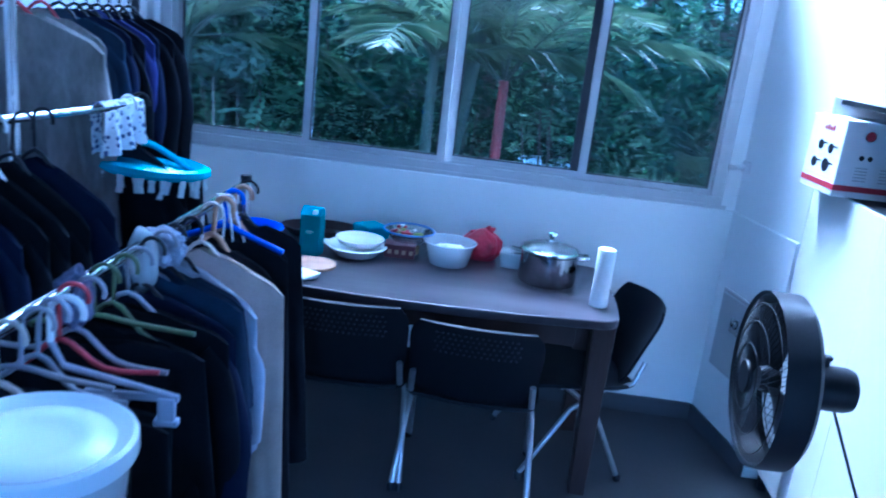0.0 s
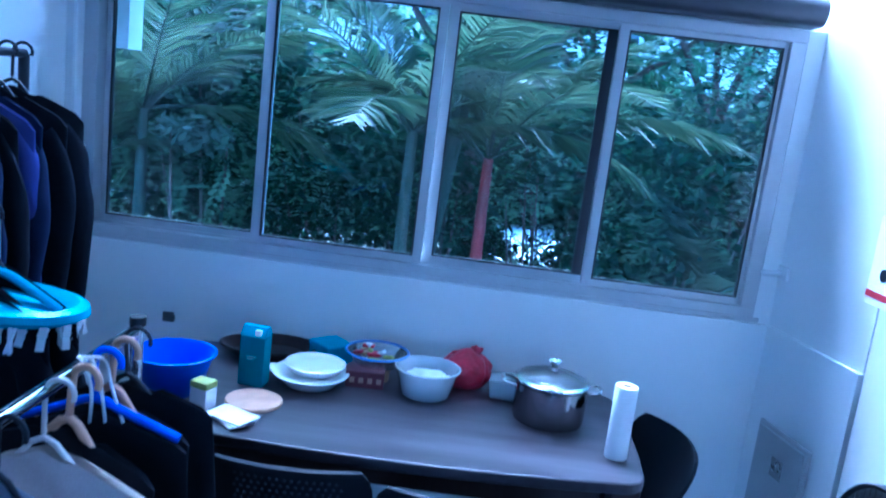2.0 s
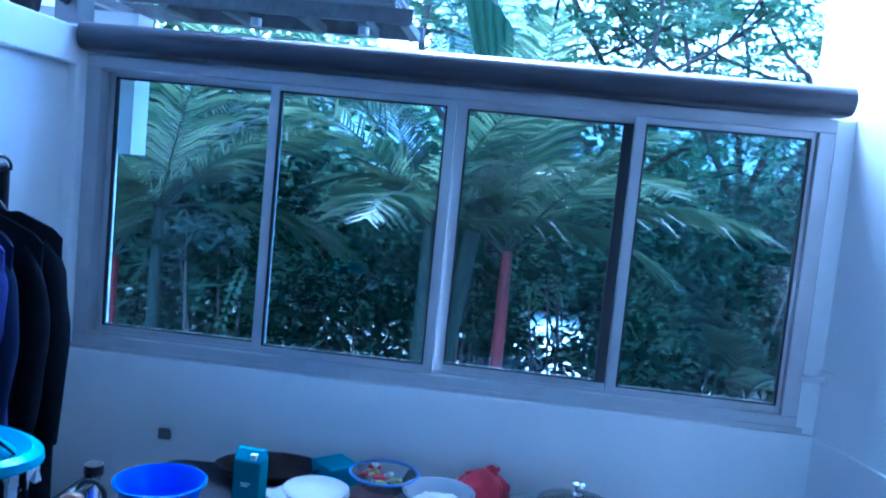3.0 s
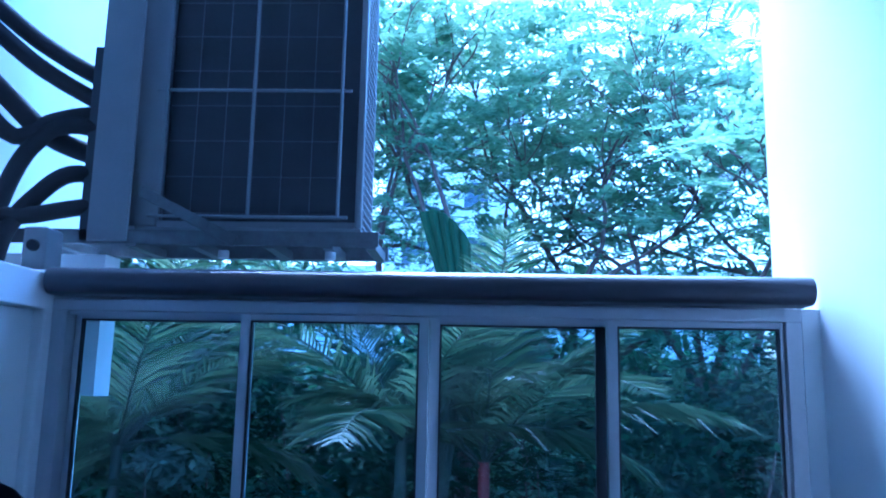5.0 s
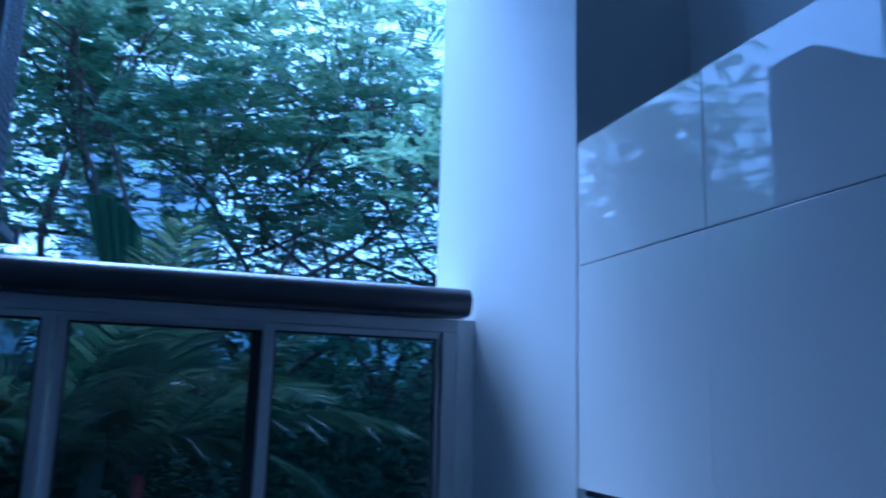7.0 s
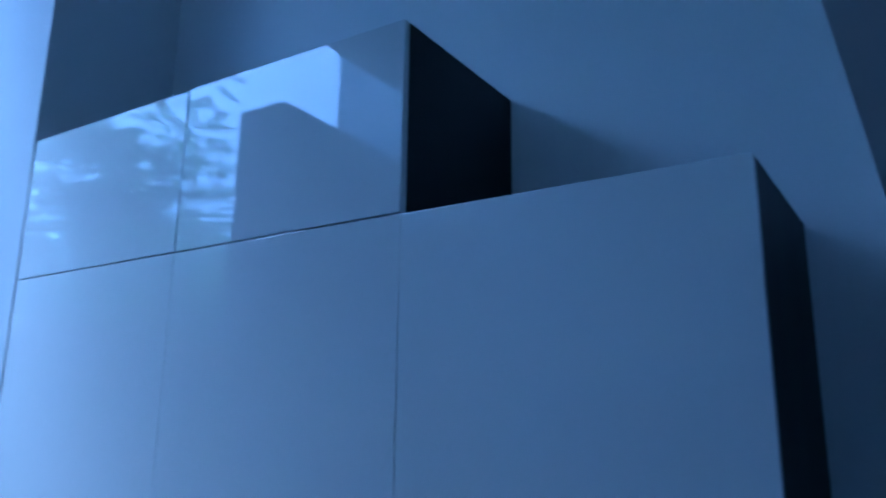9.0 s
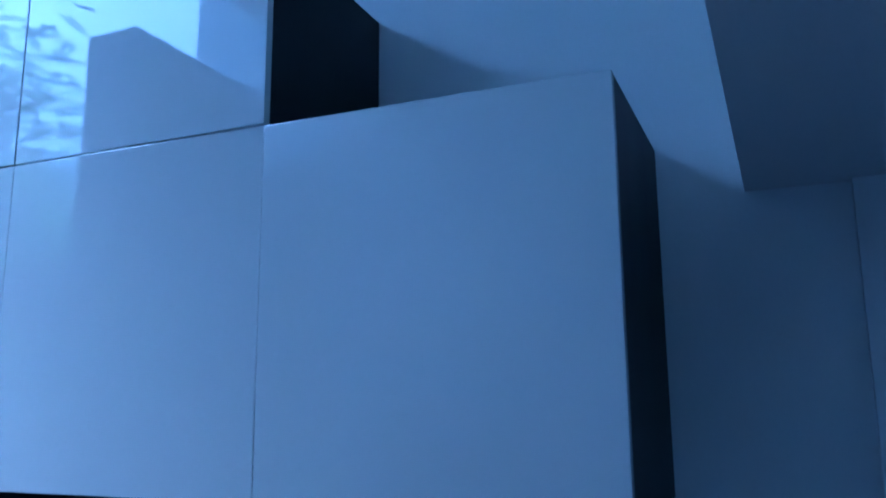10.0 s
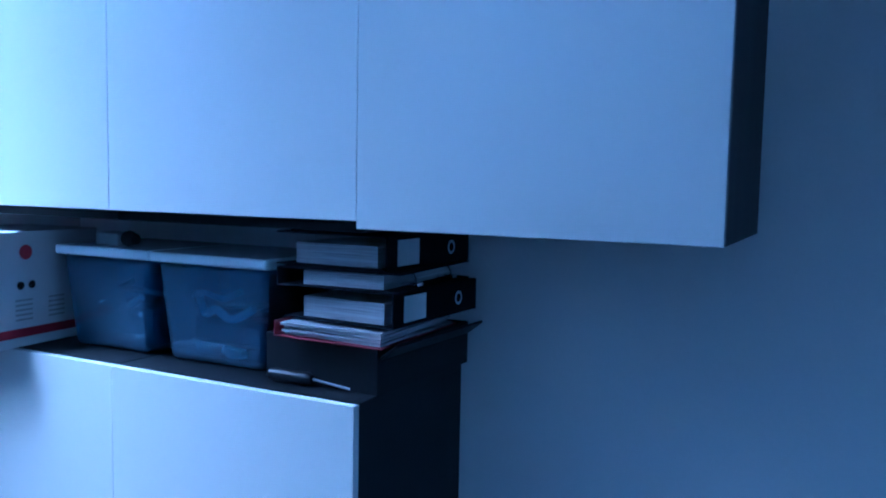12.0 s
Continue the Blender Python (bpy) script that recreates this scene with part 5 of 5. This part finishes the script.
# ---- outside ----
GZ = -3.4
bm = bmesh.new()
bmesh.ops.create_grid(bm, x_segments=24, y_segments=24, size=150)
for v in bm.verts:
    v.co.z = GZ + 0.15 * noise.noise(v.co * 0.05)
    v.co.y += 152.8
setting("ground", bm, M_GROUND, "bare ground and grass outside")
setting("pavement", bx(0.3, 3.4, 15, 33, GZ - 0.4, GZ + 0.2, 0.02), M_FACADE, "pale concrete path behind the garden")
rng = random.Random(4)


# clearings in the growth, each an ellipsoid: centre and half sizes
GLADES = [((0.3, 7.4, 0.35), (0.42, 1.6, 0.6)), ((0.75, 13.4, 0.0), (0.75, 2.4, 0.9)), ((-1.6, 7.6, 2.15), (0.4, 1.7, 0.34)), ((-2.1, 10.2, 2.25), (0.65, 2.6, 0.42)), ((-2.75, 13.6, 2.3), (0.9, 2.4, 0.6)), ((-2.9, 7.6, 0.3), (0.25, 1.2, 0.25))]


def in_glade(p):
    return any(sum(((p[k] - c[k]) / h[k]) ** 2 for k in range(3)) < 1 for c, h in GLADES)


def leaf_cloud(spots, base, count, spread, size, aspect, flat=0.5):
    """Many small pointed leaves scattered round given spots."""
    vs, fs = [], []
    for _ in range(count):
        c = rng.choice(spots)
        p = Vector((c[0] + rng.gauss(0, spread[0]), c[1] + rng.gauss(0, spread[1]), c[2] + rng.gauss(0, spread[2])))
        if in_glade(p + base):
            continue
        s = size * rng.uniform(0.6, 1.4)
        d = Vector((rng.gauss(0, 1), rng.gauss(0, 1), rng.gauss(0, flat))).normalized()
        w = d.cross(Vector((rng.gauss(0, 0.5), rng.gauss(0, 0.5), 1))).normalized() * s * aspect
        d = d * s
        n = len(vs)
        vs += [p, p + d * 0.45 + w, p + d, p + d * 0.45 - w]
        fs.append((n, n + 1, n + 2, n + 3))
    me = bpy.data.meshes.new("leaves")
    me.from_pydata([tuple(v) for v in vs], [], fs)
    return me


def sprays(anchors, base, count, length, leaf, droop=0.2, up=0.25):
    """Feathery sprays: a thin stem line with rows of small leaflets on both sides."""
    vs, fs = [], []
    for _ in range(count):
        c = Vector(rng.choice(anchors))
        p = c + Vector((rng.gauss(0, 0.4), rng.gauss(0, 0.4), rng.gauss(0, 0.11)))
        if in_glade(p + base):
            continue
        d = Vector((rng.gauss(0, 1), rng.gauss(0, 1), rng.gauss(up * 0.4, 0.3))).normalized()
        ln = length * rng.uniform(0.6, 1.3)
        sd = d.cross(Vector((0, 0, 1))).normalized()
        for k in range(9):
            f = (k + 1) / 9
            q = p + d * ln * f - Vector((0, 0, droop * ln * f * f))
            lw = leaf * (1 - 0.55 * abs(f - 0.45)) * rng.uniform(0.8, 1.2)
            for s in (-1, 1):
                e = (sd * s + d * 0.45 + Vector((0, 0, rng.uniform(-0.25, 0.1)))).normalized() * lw
                w = d * lw * 0.34
                n = len(vs)
                vs += [q, q + e * 0.5 + w, q + e, q + e * 0.5 - w]
                fs.append((n, n + 1, n + 2, n + 3))
    me = bpy.data.meshes.new("sprays")
    me.from_pydata([tuple(v) for v in vs], [], fs)
    return me


def limbs(base, heading, n_levels, length, radius, tips, acc):
    """Forking limbs; the ends are kept for foliage."""
    p, d = Vector(base), Vector(heading).normalized()
    pts = [p.copy()]
    for k in range(4):
        d = (d + Vector((rng.gauss(0, 0.16), rng.gauss(0, 0.16), rng.gauss(0.03, 0.1)))).normalized()
        p = p + d * length / 4
        pts.append(p.copy())
        if n_levels < 3:
            tips.append(tuple(p))
    acc.append(tube(pts, radius, 7, radius * 0.6))
    if n_levels > 0:
        for _ in range(2 if n_levels > 3 else 3):
            dd = (d + Vector((rng.gauss(0, 0.55), rng.gauss(0, 0.5), rng.gauss(0.1, 0.35)))).normalized()
            limbs(p, dd, n_levels - 1, length * rng.uniform(0.66, 0.82), radius * 0.58, tips, acc)


def broad_tree(at, height, lean, levels, length, radius, label, leaves, tiers=16):
    t = thing("tree", pose(*at), label, "tree")
    tips, acc = [], []
    top = Vector((lean[0], lean[1], height))
    acc.append(tube([(0, 0, 0), (top * 0.5 + Vector((0.1, 0, 0))), top], radius * 1.5, 10, radius))
    for a in range(4):
        ang = a * 1.57 + rng.uniform(-0.4, 0.4)
        limbs(top, (0.75 * math.cos(ang), 0.75 * math.sin(ang), 0.8), levels, length, radius * 0.75, tips, acc)
    bm = bmesh.new()
    part("trunk", join(bm, *acc), M_TRUNK, t)
    pads = [tuple(top + Vector((-3.2 + 0.9 * i + rng.uniform(-0.5, 0.5), rng.uniform(-1.8, 1.6), -2.0 + 0.42 * j + rng.uniform(-0.25, 0.25)))) for i in range(8) for j in range(tiers)]
    me = sprays(tips[::20] + pads, Vector(at), leaves, 0.46, 0.105)
    me.materials.append(M_LEAF)
    crown = new("crown", me)
    crown.parent = t
    return t


broad_tree((-0.6, 9.6, GZ), 5.0, (0.2, 0.1), 4, 1.9, 0.085, "tall rain tree with feathery green leaves", 2900, 20)
broad_tree((1.1, 11.2, GZ), 5.2, (0.1, 0.1), 4, 1.9, 0.08, "slender rain tree with light green leaves", 2700, 20)
broad_tree((2.9, 10.2, GZ), 5.0, (-0.2, -0.2), 4, 1.9, 0.08, "rain tree with feathery leaves and thin branches", 2900, 17)
broad_tree((-4.4, 10.5, GZ), 5.0, (0.2, 0.0), 4, 1.8, 0.08, "rain tree with feathery green leaves", 3000, 19)
broad_tree((-8.2, 9.0, GZ), 4.2, (0.1, 0.2), 3, 1.7, 0.12, "broad green tree at the garden's edge", 5500)
broad_tree((-5.9, 8.0, GZ), 3.6, (0.1, 0.2), 3, 1.6, 0.1, "broad green tree beside the house", 6500)
broad_tree((-11.5, 11.5, GZ), 5.0, (0.0, 0.2), 3, 1.8, 0.12, "broad green tree far along the garden", 5000)
broad_tree((6.6, 11.0, GZ), 4.6, (0.0, 0.2), 3, 1.8, 0.12, "broad green tree far along the garden", 4200)


def palm(at, height, fronds, frond_len, shaft, label, seed, tilt=(12, 80), shaft_from=0.6):
    """A palm: ringed trunk, smooth crownshaft, arching feather fronds."""
    pr = random.Random(seed)
    t = thing("palm_tree", pose(*at), label, "palm tree", "palms outside the window")
    part("trunk", tube([(0, 0, 0), (0.03, 0.02, height * 0.4), (0, 0, height * shaft_from)], 0.07, 12, 0.055), M_TRUNK, t)
    part("crownshaft", tube([(0, 0, height * shaft_from), (0, 0, height * (shaft_from + 1) / 2), (0, 0, height)], 0.058, 12, 0.04), shaft, t)
    for k in range(fronds):
        a = 2 * math.pi * (k / fronds) * 2.4 + pr.uniform(-0.25, 0.25)
        el = radians(pr.uniform(*tilt))
        ln = frond_len * pr.uniform(0.65, 1.2)
        p = Vector((0, 0, height - 0.02 * (k % 4)))
        d = Vector((math.cos(a) * math.cos(el), math.sin(a) * math.cos(el), math.sin(el)))
        pts, dirs = [p.copy()], [d.copy()]
        n = 26
        for i in range(n):
            d = (d + Vector((0, 0, -0.02 - 0.05 * i / n))).normalized()
            p = p + d * ln / n
            pts.append(p.copy())
            dirs.append(d.copy())
        fr_ = part("frond", tube(pts[::2], 0.011, 5, 0.003), M_GTRUNK, t)
        vs, fs = [], []
        for i in range(5, n + 1):
            f = i / n
            sd = dirs[i].cross(Vector((0, 0, 1)))
            sd = sd.normalized() if sd.length > 1e-3 else Vector((1, 0, 0))
            up = sd.cross(dirs[i])
            lw = 0.52 * frond_len * math.sin(math.pi * min(1, 0.12 + 0.8 * f)) * pr.uniform(0.55, 0.7)
            for s in (-1, 1):
                for h in (0, 0.5):
                    q = pts[i] - dirs[i] * ln / n * h
                    e = (sd * s + dirs[i] * 0.85 + up * pr.uniform(-0.15, 0.25)).normalized()
                    w = dirs[i] * 0.014
                    tip = q + e * lw - Vector((0, 0, lw * lw * pr.uniform(0.25, 0.6)))
                    mid = q + e * lw * 0.5 - Vector((0, 0, lw * lw * 0.06))
                    m_ = len(vs)
                    vs += [q - w * 0.6, q + w * 0.6, mid + w, tip, mid - w]
                    fs.append((m_, m_ + 1, m_ + 2, m_ + 3, m_ + 4))
        me = bpy.data.meshes.new("leaflets")
        me.from_pydata([tuple(v) for v in vs], [], fs)
        me.materials.append(M_PALM)
        lf = tagged(new("feather_foliage", me), kind="stuff")
        lf.parent = fr_
    return t


palm((-0.22, 5.5, GZ), 4.7, 12, 1.75, M_REDTRUNK, "palm with a red crownshaft and arching feather fronds", 3, (34, 82))
palm((-0.80, 5.3, GZ), 4.85, 11, 1.7, M_GTRUNK, "palm with a dark trunk and pale arching fronds", 8)
palm((-2.95, 5.6, GZ), 4.75, 11, 1.75, M_GTRUNK, "palm with a slim green trunk beyond the window", 15)
palm((2.1, 7.1, GZ), 3.4, 7, 1.4, M_GTRUNK, "palm with green fronds in deep shade", 21, (30, 82))
palm((-3.3, 5.6, GZ), 4.35, 6, 1.1, M_REDTRUNK, "young palm with a thin red crownshaft", 33, (35, 80))
spear = thing("banana_leaf_shoot", pose(-0.42, 5.7, GZ), "broad upright green leaf sheath rising past the window cap", "plant")
part("stem", tube([(-0.35, 0.2, 0), (-0.3, 0.15, 3.0), (0.02, 0, 5.7)], 0.05, 12, 0.07), M_GTRUNK, spear)
bm = chair_shell(-1, 1, 0, 1, lambda u, v: (0.04 - 0.16 * v + u * (0.07 + 0.13 * v), 0.06 * u * u - 0.02 + 0.012 * math.sin(16 * u) * (0.3 + v), 5.6 + 0.95 * v - 0.12 * u * v - 0.1 * u * u * v), 0.01, 40, 12)
part("leaf", bm, M_SPEAR, spear)


def shrub(at, spots, count, size, label, leaf=M_SHRUB, spread=(0.35, 0.3, 0.3)):
    s = thing("shrub", pose(*at), label, "shrub", "dense shrubs outside")
    acc = [tube([(0, 0, 0), (c[0] * 0.5, c[1] * 0.5, c[2] * 0.6), c], 0.03, 6, 0.008) for c in (spots[::3] if len(spots) > 20 else spots[:1])]
    part("stems", join(bmesh.new(), *acc), M_TRUNK, s)
    me = leaf_cloud(spots, Vector(at), count, spread, size, 0.22)
    me.materials.append(leaf)
    f = new("foliage", me)
    f.parent = s


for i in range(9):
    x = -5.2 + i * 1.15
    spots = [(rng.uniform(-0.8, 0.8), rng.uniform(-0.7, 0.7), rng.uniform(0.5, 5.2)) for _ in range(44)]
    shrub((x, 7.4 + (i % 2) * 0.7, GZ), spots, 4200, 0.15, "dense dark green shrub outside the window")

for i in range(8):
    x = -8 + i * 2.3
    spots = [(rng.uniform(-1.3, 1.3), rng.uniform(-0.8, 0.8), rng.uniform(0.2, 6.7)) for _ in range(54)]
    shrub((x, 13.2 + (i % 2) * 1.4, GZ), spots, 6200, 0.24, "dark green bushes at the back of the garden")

shrub((-2.62, 5.75, GZ), [(rng.uniform(-0.22, 0.2), rng.uniform(-0.1, 0.1), 4.55 + rng.uniform(-0.05, 0.08)) for _ in range(9)], 300, 0.12, "pale glossy shrub standing out of the dark green", M_PALESHRUB, (0.08, 0.08, 0.05))

far = thing("woods", pose(0, 34, GZ), "distant green woods behind the garden trees", "woods")
far["kind"] = "stuff"
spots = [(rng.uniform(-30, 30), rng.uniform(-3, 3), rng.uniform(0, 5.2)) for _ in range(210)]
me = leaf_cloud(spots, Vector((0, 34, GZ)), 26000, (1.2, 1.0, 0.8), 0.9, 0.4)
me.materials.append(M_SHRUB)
fo = new("foliage", me)
fo.parent = far
bld = thing("apartment_building", pose(-6, 46, GZ), "pale apartment building behind the trees", "building")
part("wall", bx(-18, 22, 0, 8, 0, 11.5), M_FACADE, bld, smooth=False)
part("roof", join(bx(-18.4, 0, -0.4, 8.4, 11.5, 12), bx(8.2, 22.4, -0.4, 8.4, 11.5, 12)), M_FACADE, bld, smooth=False)
part("upper_block", bx(0.2, 8, 0.02, 8, 11.51, 22), M_FACADE, bld, smooth=False)
part("upper_roof", bx(-0.2, 8.4, -0.4, 8.4, 22.01, 22.6), M_FACADE, bld, smooth=False)
wmesh = None
for r_ in range(6):
    for k in range(11) if r_ < 3 else (5, 6):
        w_ = part("window", bx(-0.7, 0.7, -0.06, 0.02, 0, 1.5), M_DARKWIN, bld, smooth=False) if wmesh is None else None
        if w_ is None:
            w_ = new("window", wmesh)
            w_.parent = bld
        wmesh = w_.data
        w_.location = (-16 + k * 3.6, 0, 2.0 + r_ * 3.4)
